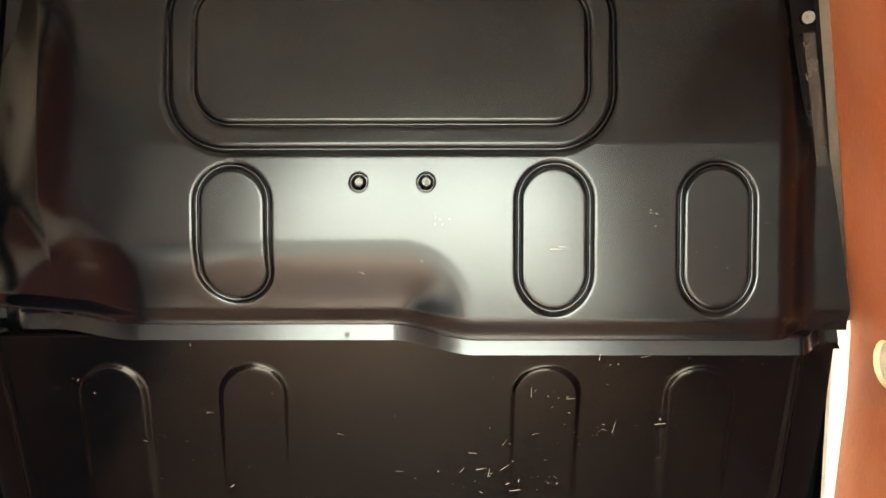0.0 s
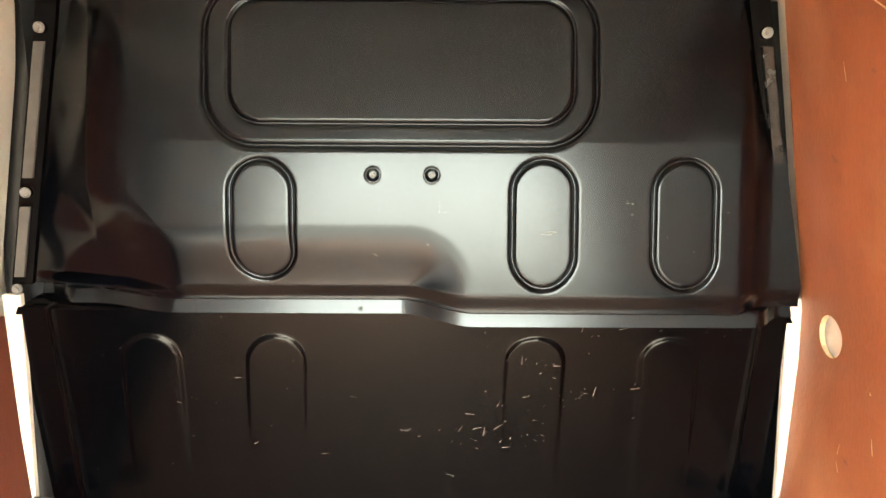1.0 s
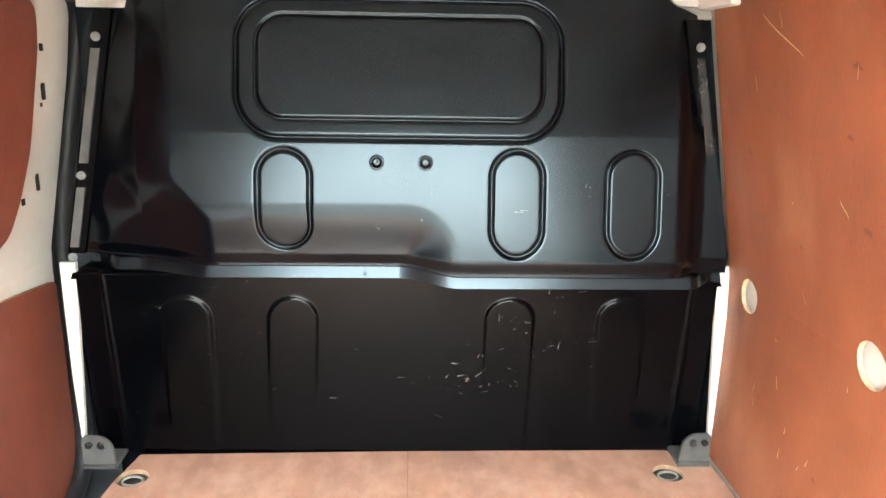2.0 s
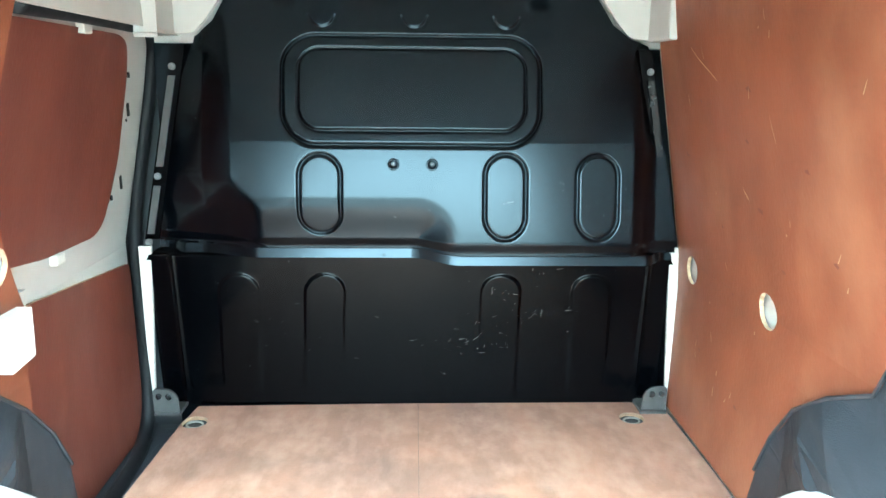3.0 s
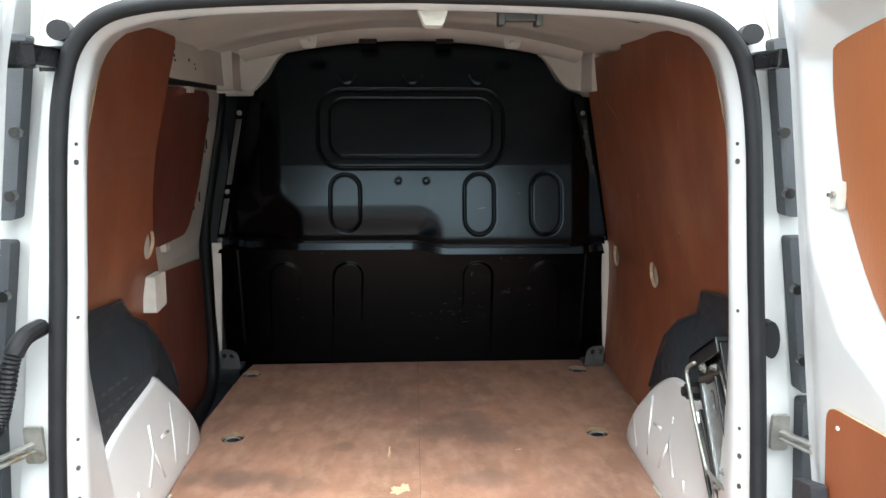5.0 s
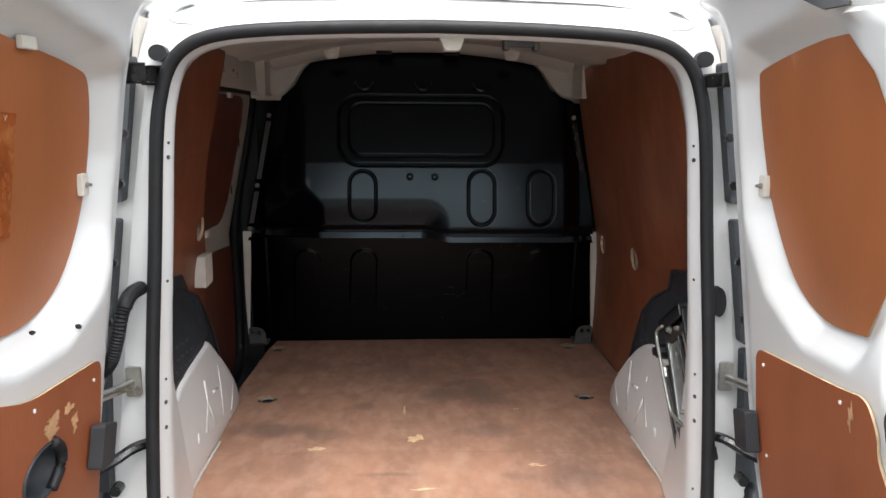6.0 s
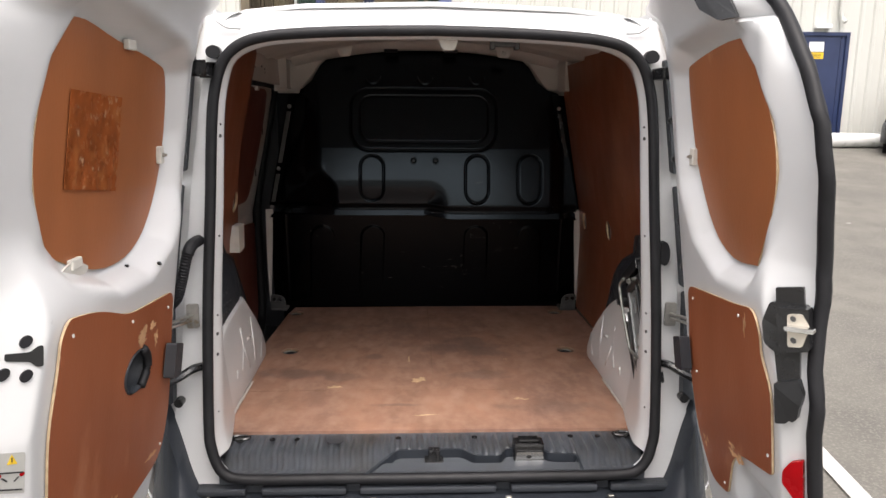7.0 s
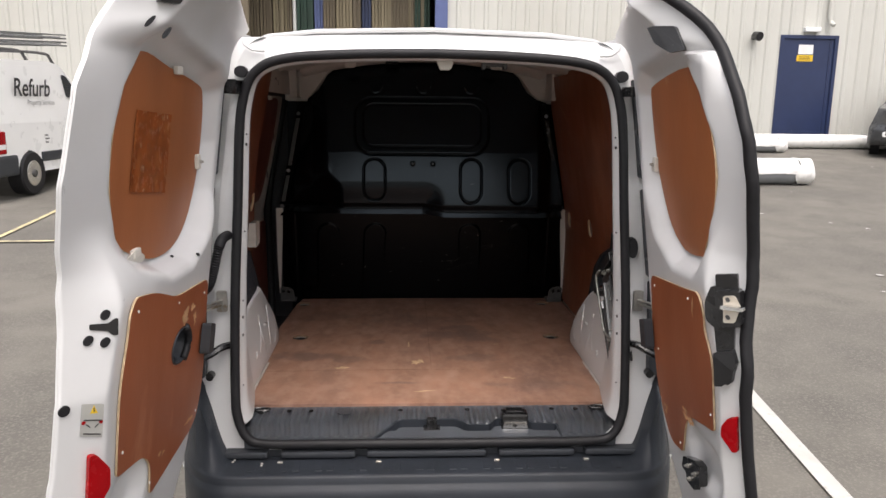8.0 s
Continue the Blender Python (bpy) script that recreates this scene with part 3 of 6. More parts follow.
for (y, z, r), s, par in ((HOLE_A, 1, ply_right), (HOLE_B, 1, ply_right), (HOLE_C, -1, ply_left)):
    bm = bmesh.new()
    disc(bm, (s * (wall_x(z) + 0.0165), y, z), (s, 0, 0), r + 0.012, 0.004, 24)
    part("hole_backing", bm, M_CREAM, par, "pale panel behind the hole")
# pale light scuffs on the ply
bm = bmesh.new()
rs = random.Random(9)
for k in range(46):
    s = rs.choice((-1, 1, 1))
    y, z = rs.uniform(0.4, 1.42 if s > 0 else 0.85), rs.uniform(0.75, 1.65)
    if z < 1.1 and y < 1.0:
        continue
    L, w, t = rs.uniform(0.004, 0.03), rs.uniform(0.0008, 0.002), rs.uniform(1.0, 2.2)
    q = [bm.verts.new((s * (wall_x(z + dz) - 0.0015), y + dy, z + dz)) for dy, dz in
         ((-w, 0), (w, 0), (w * 0.4 + math.cos(t) * L, math.sin(t) * L), (-w * 0.4 + math.cos(t) * L, math.sin(t) * L))]
    if not (s < 0 and y > 0.76) and abs(z - 1.05) > 0.04:
        bm.faces.new(q)
sc = part("lining_scuffs", bm, M_PLYEDGE, van)
sc["kind"] = "stuff"
# dents and dark rub marks in the facing, and two long scratches
bm = bmesh.new()
rs = random.Random(14)
for y0, z0, r in ((1.35, 1.33, 0.012), (1.02, 1.39, 0.010), (0.98, 1.26, 0.013), (1.17, 1.19, 0.007), (1.14, 1.045, 0.008), (1.0, 1.49, 0.012), (0.80, 1.36, 0.011), (0.72, 1.22, 0.009), (1.24, 1.46, 0.008), (0.90, 1.16, 0.010), (0.62, 1.45, 0.012), (1.30, 0.85, 0.008), (1.08, 0.80, 0.009)):
    ring = []
    for j in range(14):
        a = 2 * math.pi * j / 14
        q = r * rs.uniform(0.35, 0.9)
        y, z = y0 + 1.3 * q * math.cos(a), z0 + 0.6 * q * math.sin(a) + 0.3 * q * math.cos(a)
        ring.append(bm.verts.new((wall_x(z) - 0.03 * float(ss(0.6, 0.28, y)) * float(ss(1.0, 1.2, z)) - 0.0012, y, z)))
    bm.faces.new(ring)
part("lining_dents", bm, M_MAROON, van)["kind"] = "stuff"
bm = bmesh.new()
for (ya, za), (yb, zb) in (((1.273, 1.574), (1.146, 1.504)), ((0.92, 1.46), (0.905, 1.39)), ((1.05, 1.30), (1.03, 1.27))):
    row = []
    for k in range(9):
        t = k / 8
        y, z = ya + (yb - ya) * t + 0.004 * math.sin(t * 5), za + (zb - za) * t
        w = 0.0014 * math.sin(math.pi * (0.1 + 0.8 * t))
        row.append([bm.verts.new((wall_x(z + d) - 0.0014, y, z + d)) for d in (-w, w)])
    for p, q in zip(row, row[1:]):
        bm.faces.new((p[0], p[1], q[1], q[0]))
part("lining_scratches", bm, M_PALEWEAR, van)["kind"] = "stuff"
# painted inner skin behind the linings
for s in (-1, 1):
    y1 = 1.64 if s > 0 else 0.755
    zz = np.linspace(0.42, 1.74, 24)
    yy = np.linspace(0.20, y1, 12)
    SY, SZ = np.meshgrid(yy, zz)
    SX = s * (np.vectorize(wall_x)(SZ) + 0.022)
    sheet("inner_side_skin", SX, SY, SZ, (s * 0.012, 0, 0), M_CREAM, van)
    # outer body side
    zz = np.linspace(0.26, 1.80, 30)
    yy = np.linspace(0.14, 1.73, 20)
    SY, SZ = np.meshgrid(yy, zz)
    SX = s * (0.83 - 0.30 * np.maximum(SZ - 1.05, 0) ** 1.4 - 0.08 * ss(0.55, 0.26, SZ) + 0.012 * np.exp(-((SZ - 0.95) / 0.04) ** 2))
    sheet("body_side", SX, SY, SZ, (s * 0.006, 0, 0), M_WHITE, van)

# panel above the sliding door, with small holes
bm = bmesh.new()
plate(bm, rounded([(0.82, 1.615), (1.40, 1.608), (1.40, 1.742), (0.82, 1.745)], 0.01), 0.012, lambda u, v, w: (-0.612 + 0.05 * (1.62 - v) - w, u, v), rim=0)
rail = part("door_rail_panel", bm, M_CREAM, van)
for y, z, r in ((0.88, 1.693, 0.007), (0.875, 1.672, 0.004), (0.878, 1.66, 0.003), (1.0, 1.668, 0.005), (1.05, 1.66, 0.003), (1.05, 1.648, 0.003)):
    bm = bmesh.new()
    disc(bm, (-0.612 + 0.05 * (1.62 - z) + 0.001, y, z), (1, 0, 0), r, 0.0015, 10)
    part("panel_hole", bm, M_DARK, rail)

# ---- sliding side door, shut ----
bm = bmesh.new()
plate(bm, rounded([(0.72, 1.03), (1.63, 0.995), (1.62, 1.45), (1.60, 1.58), (1.55, 1.612), (0.72, 1.615)], 0.03), 0.03, lambda u, v, w: (slide_x(v) - w, u, v), cuts=(1.035,), rim=0)
slide = part("sliding_door", bm, M_CREAM, van, "closed white sliding door lined with ply")
bm = bmesh.new()
SW = [(0.73, 1.602, 0.01), (1.39, 1.592), (1.445, 1.575), (1.468, 1.50), (1.476, 1.30), (1.455, 1.20), (1.425, 1.135), (1.38, 1.115), (1.137, 1.121), (1.033, 1.135), (0.73, 1.17, 0.01)]
plate(bm, rounded(SW, 0.03), 0.007, lambda u, v, w: (slide_x(v) + 0.009 - w, u, v))
part("window_panel", bm, [M_MAROON, M_PLYEDGE], slide, "ply over the side window, shade put into its maroon colour")
bm = bmesh.new()
plate(bm, rounded([(0.88, 0.47), (1.63, 0.47), (1.625, 0.985), (1.11, 1.035), (0.88, 1.05)], 0.02), 0.008, lambda u, v, w: (-0.796 - w, u, v))
part("lower_panel", bm, [M_MAROON, M_PLYEDGE], slide, "ply lower lining, shade put into its maroon colour")
bm = bmesh.new()
box(bm, (-0.84, 0.88, 0.44), (-0.806, 1.64, 1.04), 0.004)
part("door_skin", bm, M_CREAM, slide)
for y, z, h, w in ((1.494, 1.50, 0.007, 0.007), (1.518, 1.417, 0.019, 0.008), (1.53, 1.231, 0.021, 0.007), (1.48, 1.195, 0.007, 0.007), (1.517, 1.388, 0.004, 0.004)):
    x = slide_x(z) + 0.001
    bm = bmesh.new()
    box(bm, (x, y - w, z - h), (x + 0.002, y + w, z + h), 0.001, seg=1)
    part("frame_hole", bm, M_DARK, slide)
for y, z in ((1.20, 1.596), (1.19, 1.108)):
    bm = bmesh.new()
    box(bm, (slide_x(z) + 0.002, y - 0.02, z - 0.012), (slide_x(z) + 0.02, y + 0.02, z + 0.012), 0.003)
    part("panel_clip", bm, M_FOAM, slide, "white panel clip")
bm = bmesh.new()
tube(bm, spline([(-0.672, 0.92, 1.622), (-0.668, 1.2, 1.622), (-0.665, 1.50, 1.616), (-0.677, 1.600, 1.60), (-0.700, 1.645, 1.52), (-0.742, 1.656, 1.33), (-0.788, 1.664, 1.08), (-0.788, 1.660, 0.85), (-0.784, 1.65, 0.62), (-0.778, 1.60, 0.50), (-0.765, 1.45, 0.462), (-0.755, 1.2, 0.462), (-0.75, 0.92, 0.462)], 6),
     0.021, 10)
part("side_door_seal", bm, M_RUBBER, van, smooth=True)
bm = bmesh.new()
box(bm, (-0.82, 0.9, 0.40), (-0.60, 1.70, 0.46), 0.006)
part("side_step", bm, M_PLASTIC, van, "black plastic side step well")
# post between the lining and the sliding door, and the white block on it
bm = bmesh.new()
plate(bm, rounded([(0.865, 0.61), (0.925, 0.61), (0.925, 1.12), (0.875, 1.12)], 0.005), 0.05, lambda u, v, w: (-wall_x(v) - 0.012 - w, u, v), cuts=ZC, rim=0)
part("door_post", bm, M_CREAM, van)
bm = bmesh.new()
plate(bm, rounded([(0.788, 1.008), (0.868, 1.014), (0.872, 1.104), (0.790, 1.106)], 0.005), 0.05, lambda u, v, w: (-0.675 - w + 0.01 * (v - 1.05), u, v), rim=0)
part("padding_block", bm, M_FOAM, van, "off-white foam block on the door post")

# ---- load floor: three ply boards with lashing holes ----
floor_things = [
    ("front-left", [(-0.632, 1.14), (-0.618, 1.40), (-0.60, 1.52), (0.0128, 1.53), (0.0128, 0.514), (-0.615, 0.502), (-0.615, 0.86), (-0.64, 1.0)], [(-0.583, 1.423), (-0.527, 0.903)]),
    ("front-right", [(0.0137, 1.53), (0.62, 1.53), (0.706, 1.49), (0.713, 1.2), (0.713, 1.0), (0.64, 0.93), (0.615, 0.84), (0.615, 0.475), (0.0137, 0.5135)], [(0.598, 1.43), (0.539, 0.901)]),
    ("rear", [(-0.615, 0.5003), (0.013, 0.5122), (0.615, 0.4735), (0.604, 0.198), (-0.604, 0.198)], []),
]
bm = bmesh.new()
box(bm, (-0.62, 0.10, 0.54), (0.72, 1.54, 0.578), 0.004)
part("floor_pan", bm, M_PLASTIC, van)
for nm, ol, holes in floor_things:
    bm = bmesh.new()
    plate(bm, ol, -0.011, lambda u, v, w: (u, v, FLOOR + w), holes=[circle(x, y, 0.034, 22) for x, y in holes])
    part("floor_board", bm, [M_FLOORPLY, M_WORNEDGE if holes else M_FLOORPLY], van, "worn brown ply floor board")
    for x, y in holes:
        bm = bmesh.new()
        disc(bm, (x, y, 0.5785), (0, 0, 1), 0.036, 0.003, 20)
        lash = part("lashing_well", bm, M_PLASTIC, van)
        bm = bmesh.new()
        tube(bm, [(x + 0.022 * math.cos(a), y + 0.012 * math.sin(a), 0.592 + 0.004 * math.sin(a)) for a in np.linspace(0, 2 * math.pi, 17)[:-1]], 0.003, 6, closed=True)
        part("lashing_ring", bm, M_JACKPALE, lash)
# worn marks: bare veneer where the facing has gone
bm = bmesh.new()
rs = random.Random(21)
for cx, cy, rx, ry, n in ((-0.035, 0.588, 0.028, 0.03, 5), (-0.322, 0.535, 0.035, 0.014, 5), (0.29, 0.80, 0.01, 0.006, 2), (-0.07, 0.80, 0.004, 0.05, 4), (-0.02, 0.30, 0.05, 0.006, 3), (0.3, 0.42, 0.03, 0.01, 3)):
    for k in range(n):
        x, y = cx + rs.uniform(-rx, rx) * 0.6, cy + rs.uniform(-ry, ry) * 0.6
        pts = []
        for j in range(26):
            a = 2 * math.pi * j / 26
            q = rs.uniform(0.3, 0.5) + 0.25 * math.sin(a * 3 + k) * rs.uniform(0.3, 1.0)
            pts.append(bm.verts.new((x + math.cos(a) * rx * q, y + math.sin(a) * ry * q, FLOOR + 0.0006 + 0.0002 * k)))
        bm.faces.new(pts)
wm = part("floor_wear", bm, M_PALEWEAR, van, "bare worn veneer spots")
wm["kind"] = "stuff"

# ---- wheel arches and liners ----
ARCH = {-1: [(0.12, 0.60), (0.14, 0.74), (0.20, 0.80), (0.38, 0.865), (0.655, 0.890), (0.73, 0.825), (0.80, 0.755), (0.87, 0.68), (0.925, 0.595)],
        1: [(0.12, 0.60), (0.14, 0.76), (0.25, 0.85), (0.40, 0.893), (0.52, 0.905), (0.59, 0.895), (0.68, 0.85), (0.76, 0.775), (0.83, 0.69), (0.895, 0.595)]}
LINER = {1: [(0.20, 1.165), (0.41, 1.14), (0.572, 1.109), (0.612, 1.045), (0.705, 0.998), (0.815, 0.923), (0.90, 0.825), (0.947, 0.725), (0.98, 0.605), (0.20, 0.605)],
         -1: [(0.20, 1.13), (0.374, 1.123), (0.605, 1.092), (0.667, 1.031), (0.741, 0.998), (0.86, 0.912), (0.945, 0.82), (1.002, 0.72), (1.02, 0.605), (0.20, 0.605)]}


def arch_x(z, y):
    return 0.604 + 0.03 * float(ss(0.62, 0.90, z)) + 0.012 * float(ss(0.75, 0.92, y))


for s in (-1, 1):
    bm = bmesh.new()
    ol = rounded([(*p, 0.02 if i == 4 and s < 0 else 0.05) for i, p in enumerate(ARCH[s])], 0.05, 4)
    cy, cz = 0.5, 0.66
    rings = []
    for f, dx in ((1.0, 0.10), (1.0, 0.035), (0.992, 0.016), (0.977, 0.006), (0.955, 0.001), (0.93, 0.0), (0.8, 0.0), (0.62, 0.0), (0.42, 0.0), (0.2, 0.0)):
        rings.append([bm.verts.new((s * (arch_x(cz + (v - cz) * f, cy + (u - cy) * f) + dx), cy + (u - cy) * f, cz + (v - cz) * f)) for u, v in ol])
    for p, q in zip(rings, rings[1:]):
        for k in range(len(ol)):
            bm.faces.new((p[k - 1], p[k], q[k], q[k - 1]))
    bm.faces.new(rings[-1])
    arch = part("wheel_arch", bm, M_WHITE, van, "white painted inner wheel arch with pressed ribs", smooth=True)
    bm = bmesh.new()
    for pts in ([(0.69, 0.80), (0.665, 0.72), (0.648, 0.655)], [(0.54, 0.805), (0.533, 0.743), (0.472, 0.683)], [(0.533, 0.745), (0.566, 0.66)], [(0.592, 0.750), (0.64, 0.743)], [(0.80, 0.70), (0.735, 0.635)], [(0.415, 0.706), (0.403, 0.683)]):
        tube(bm, [(s * (arch_x(z, y) + 0.0030), y, z) for y, z in pts], 0.0062, 8)
    part("pressed_rib", bm, M_WHITE, arch, smooth=True)
    bm = bmesh.new()
    rs = random.Random(31 + s)
    edge = [(s * (0.605 - 0.004 * rs.random()), 0.20 + 0.38 * k / 40, FLOOR + 0.003 + 0.002 * rs.random()) for k in range(41)]
    tube(bm, edge, 0.004, 6, flat=0.7)
    part("sealant_bead", bm, M_CREAM, arch, "ragged pale sealant along the floor")
    bm = bmesh.new()

    def liner_map(u, v, w):
        return (s * (wall_x(v) - 0.006 - 0.065 * float(ss(1.06, 0.88, v)) * float(ss(0.88, 0.66, u)) - 0.03 * float(ss(0.6, 0.28, u)) * float(ss(1.0, 1.2, v)) + w), u, v)
    plate(bm, rounded([(*p, 0.02) for p in LINER[s]], 0.02, 3), 0.006, liner_map, cuts=(0.7, 0.8, 0.86, 0.9, 0.95, 1.0, 1.04, 1.08), ucuts=(0.4, 0.6, 0.75, 0.85, 0.92), rim=0)
    liner = part("wheel_arch_liner", bm, M_PLASTIC, van, "dark grey moulded plastic liner")
    # rolled top lip
    bm = bmesh.new()
    tube(bm, [liner_map(u, v, -0.004) for u, v in LINER[s][:-2]], 0.004, 6)
    part("liner_lip", bm, M_PLASTIC, liner)
    if s < 0:
        # rows of vent slots, their lit edges painted as paler plates
        for r in range(7):
            for k in range(6):
                y, z = 0.31 + k * 0.037 + r * 0.004, 0.948 - r * 0.025 - k * 0.0022
                bm = bmesh.new()
                plate(bm, [(y, z), (y + 0.024, z - 0.0015), (y + 0.024, z - 0.0065), (y, z - 0.005)], 0.0016, lambda u, v, w: liner_map(u, v, -0.0015 + w), rim=0)
                part("vent_lit_edge", bm, M_GREYMETAL, liner)
        bm = bmesh.new()
        box(bm, liner_map(0.335, 1.0, -0.003), Vector(liner_map(0.345, 1.02, -0.001)) + Vector((0, 0, 0.0)), 0)
        part("chipped_spot", bm, M_FOAM, liner)

# ---- rear pillars inside the opening ----
ringB = [(0.598, 0.60), (0.612, 0.72), (0.630, 0.9), (0.643, 1.05), (0.646, 1.17), (0.630, 1.33), (0.606, 1.48), (0.586, 1.57), (0.554, 1.640), (0.505, 1.678), (0.40, 1.700), (0.2, 1.714), (0.0, 1.718)]
sB = [(p.x, p.y) for p in spline([(x, z, 0) for x, z in ringB], 5)]
up_half = [p for p in half if p[1] > 0.60 or p[0] < 0.001 and p[1] > 1]


def along(pts, n=60):
    d = np.concatenate([[0], np.cumsum([math.dist(a, b) for a, b in zip(pts, pts[1:])])])
    t = np.linspace(0, d[-1], n)
    return np.interp(t, d, [p[0] for p in pts]), np.interp(t, d, [p[1] for p in pts])


ax, az = along(up_half)
bx, bz = along(sB)
for s in (-1, 1):
    # a rolled flange stands in from the seal, then the pillar falls back to the lining
    tt = np.linspace(0, 1, 17)[:, None]
    e = np.clip((tt - 0.25) / 0.75, 0, 1) ** 1.2
    roll_in = 0.006 + 0.013 * ss(0.0, 0.22, tt)
    side = ss(1.70, 1.60, az)
    PX = (ax - roll_in * (0.25 + 0.75 * side)) * (1 - e) + bx * e
    PZ = (az - roll_in * (1 - side)) * (1 - e) + bz * e
    PY = np.vectorize(rear_y)(az) * (1 - tt) + 0.305 * tt + np.zeros_like(PX)
    sheet("rear_pillar", s * PX, PY, PZ, (s * 0.012, 0, 0.004), M_WHITE, van)
    for z, r in ((1.48, 0.004), (1.45, 0.006), (1.19, 0.004), (0.98, 0.004), (0.93, 0.006), (0.875, 0.006), (0.72, 0.003)):
        k = int(np.argmin(np.abs(az - z)))
        across = Vector((s * float(PX[3, k] - PX[1, k]), float(PY[3, k] - PY[1, k]), 0)).normalized()
        facing = Vector((-s * abs(across.y), -abs(across.x), 0))
        p = Vector((s * float(PX[2, k]), float(PY[2, k]), z)) - facing * 0.001
        bm = bmesh.new()
        disc(bm, p, facing, r * 0.8, 0.0025, 10)
        part("pillar_hole", bm, M_GREYMETAL, van)

# ---- rear face of the body round the opening ----
OUT = [(0.0, 0.50), (0.5, 0.50), (0.70, 0.505), (0.715, 0.56), (0.69, 0.72), (0.672, 0.87), (0.655, 1.07), (0.640, 1.28), (0.615, 1.50), (0.598, 1.62), (0.585, 1.68), (0.558, 1.728), (0.51, 1.764), (0.35, 1.781), (0.0, 1.792)]
ox, oz = along([(p.x, p.y) for p in spline([(x, z, 0) for x, z in OUT], 5)], 120)
hx, hz = along(half, 120)
for s in (-1, 1):
    t = np.linspace(0, 1, 7)[:, None]
    FX = hx * (1 - t) + ox * t
    FZ = hz * (1 - t) + oz * t
    FY = np.vectorize(rear_y)(FZ) + 0.014 * np.sin(np.clip(t * 1.4, 0, 1) * math.pi / 2) + 0.03 * ss(1.72, 1.79, FZ) * t
    sheet("rear_frame", s * FX, FY, FZ, (0, 0.02, 0), M_WHITE, van)
    # corner of the body behind the hinges
    t = np.linspace(0, 1, 7)[:, None]
    k = (oz > 0.60) & (oz < 1.765)
    CX = ox[k] * (1 - t) + (0.83 - 0.30 * np.maximum(oz[k] - 1.05, 0) ** 1.4) * t
    CZ = oz[k] + 0 * t
    CY = np.vectorize(rear_y)(oz[k]) + 0.02 + 0.02 * t + 0.12 * t ** 2
    sheet("rear_corner", s * CX, CY, CZ, (-s * 0.01, 0.02, 0), M_WHITE, van)
# seam at the roof corners
for s in (-1, 1):
    bm = bmesh.new()
    tube(bm, [(s * x, rear_y(z) - 0.0, z) for x, z in ((0.565, 1.765), (0.56, 1.74), (0.535, 1.724), (0.50, 1.722))], 0.0035, 6)
    part("roof_seam", bm, M_WHITE, van, smooth=True)
# door opening seal
bm = bmesh.new()
tube(bm, [(x, rear_y(z) - 0.012, z) for x, z in loop_full], 0.0142, 10, closed=True)
part("opening_seal", bm, M_RUBBER, van, "black rubber seal round the rear opening", smooth=True)

# ---- sill plate ----
xs = np.linspace(-0.585, 0.585, 400)
LATCH_BAY = [(-0.19, 0.0), (-0.105, 0.098), (0.075, 0.100), (0.115, 0.074), (0.185, 0.072), (0.205, 0.100), (0.30, 0.102), (0.32, 0.080), (0.40, 0.074), (0.405, 0.0)]
ys = np.concatenate([np.linspace(0.012, 0.03, 5), np.linspace(0.033, 0.203, 70)])
SX, SY = np.meshgrid(xs, ys)
endx = 1 - 0.02 * ss(0.1, 0.04, SY)
ribs = 0.0095 * ss(-0.8, 0.8, np.sin(SX * 2 * math.pi / 0.031))
house = ss(0.004, -0.005, polydist(SX, SY, LATCH_BAY))
SZ = 0.590 - ribs * (1 - house) * ss(0.202, 0.155, SY) * (0.45 + 0.55 * ss(0.05, 0.11, SY)) * ss(0.018, 0.035, SY) - 0.024 * (1 - ss(0.005, 0.115, SY)) - 0.022 * house * ss(0.0, 0.06, SY)
sheet("sill_plate", SX * endx, SY, SZ, (0, 0, -0.03), M_SILL, van, "ribbed dark grey plastic sill plate")
sill = bpy.data.objects["sill_plate"]
bm = bmesh.new()
plate(bm, rounded([(-0.175, 0.016), (-0.135, 0.050), (0.085, 0.052), (0.110, 0.046), (0.185, 0.046), (0.20, 0.054), (0.30, 0.054), (0.33, 0.046), (0.398, 0.044), (0.402, 0.016)], 0.008), 0.012, lambda u, v, w: (u, v, 0.553 + 0.22 * (v - 0.016) + w), rim=0)
part("latch_tray", bm, M_SILL, sill)
# bay wall in a darker plastic than the sill: undercut shade as colour
bm = bmesh.new()
wall_line = [(0.11 + (u - 0.11) * 0.985, v - 0.006) for u, v in rounded(LATCH_BAY, 0.012)[3:-3]]
foot = [bm.verts.new((u, v - 0.003, 0.552)) for u, v in wall_line]
brow = [bm.verts.new((u, v, 0.5915 - 0.024 * (1 - float(ss(0.005, 0.115, v))))) for u, v in wall_line]
lip = [bm.verts.new((0.11 + (u - 0.11) * 1.02, v + 0.005, 0.5925 - 0.024 * (1 - float(ss(0.005, 0.115, v))))) for u, v in wall_line]
for p, q in ((foot, brow), (brow, lip)):
    for k in range(len(wall_line) - 1):
        bm.faces.new((p[k], p[k + 1], q[k + 1], q[k]))
part("shade_dark_bay_wall", bm, M_BUMPER, sill)
for x in (-0.55, 0.553):
    bm = bmesh.new()
    tube(bm, [(x + 0.026 * math.cos(a), 0.172 + 0.013 * math.sin(a), 0.594) for a in np.linspace(0, 2 * math.pi, 21)[:-1]], 0.004, 6, closed=True)
    part("tie_ring", bm, M_BLACK, sill)
    bm = bmesh.new()
    disc(bm, (x, 0.172, 0.587), (0, 0, 1), 0.018, 0.005, 16)
    part("ring_cup", bm, M_DARK, sill)
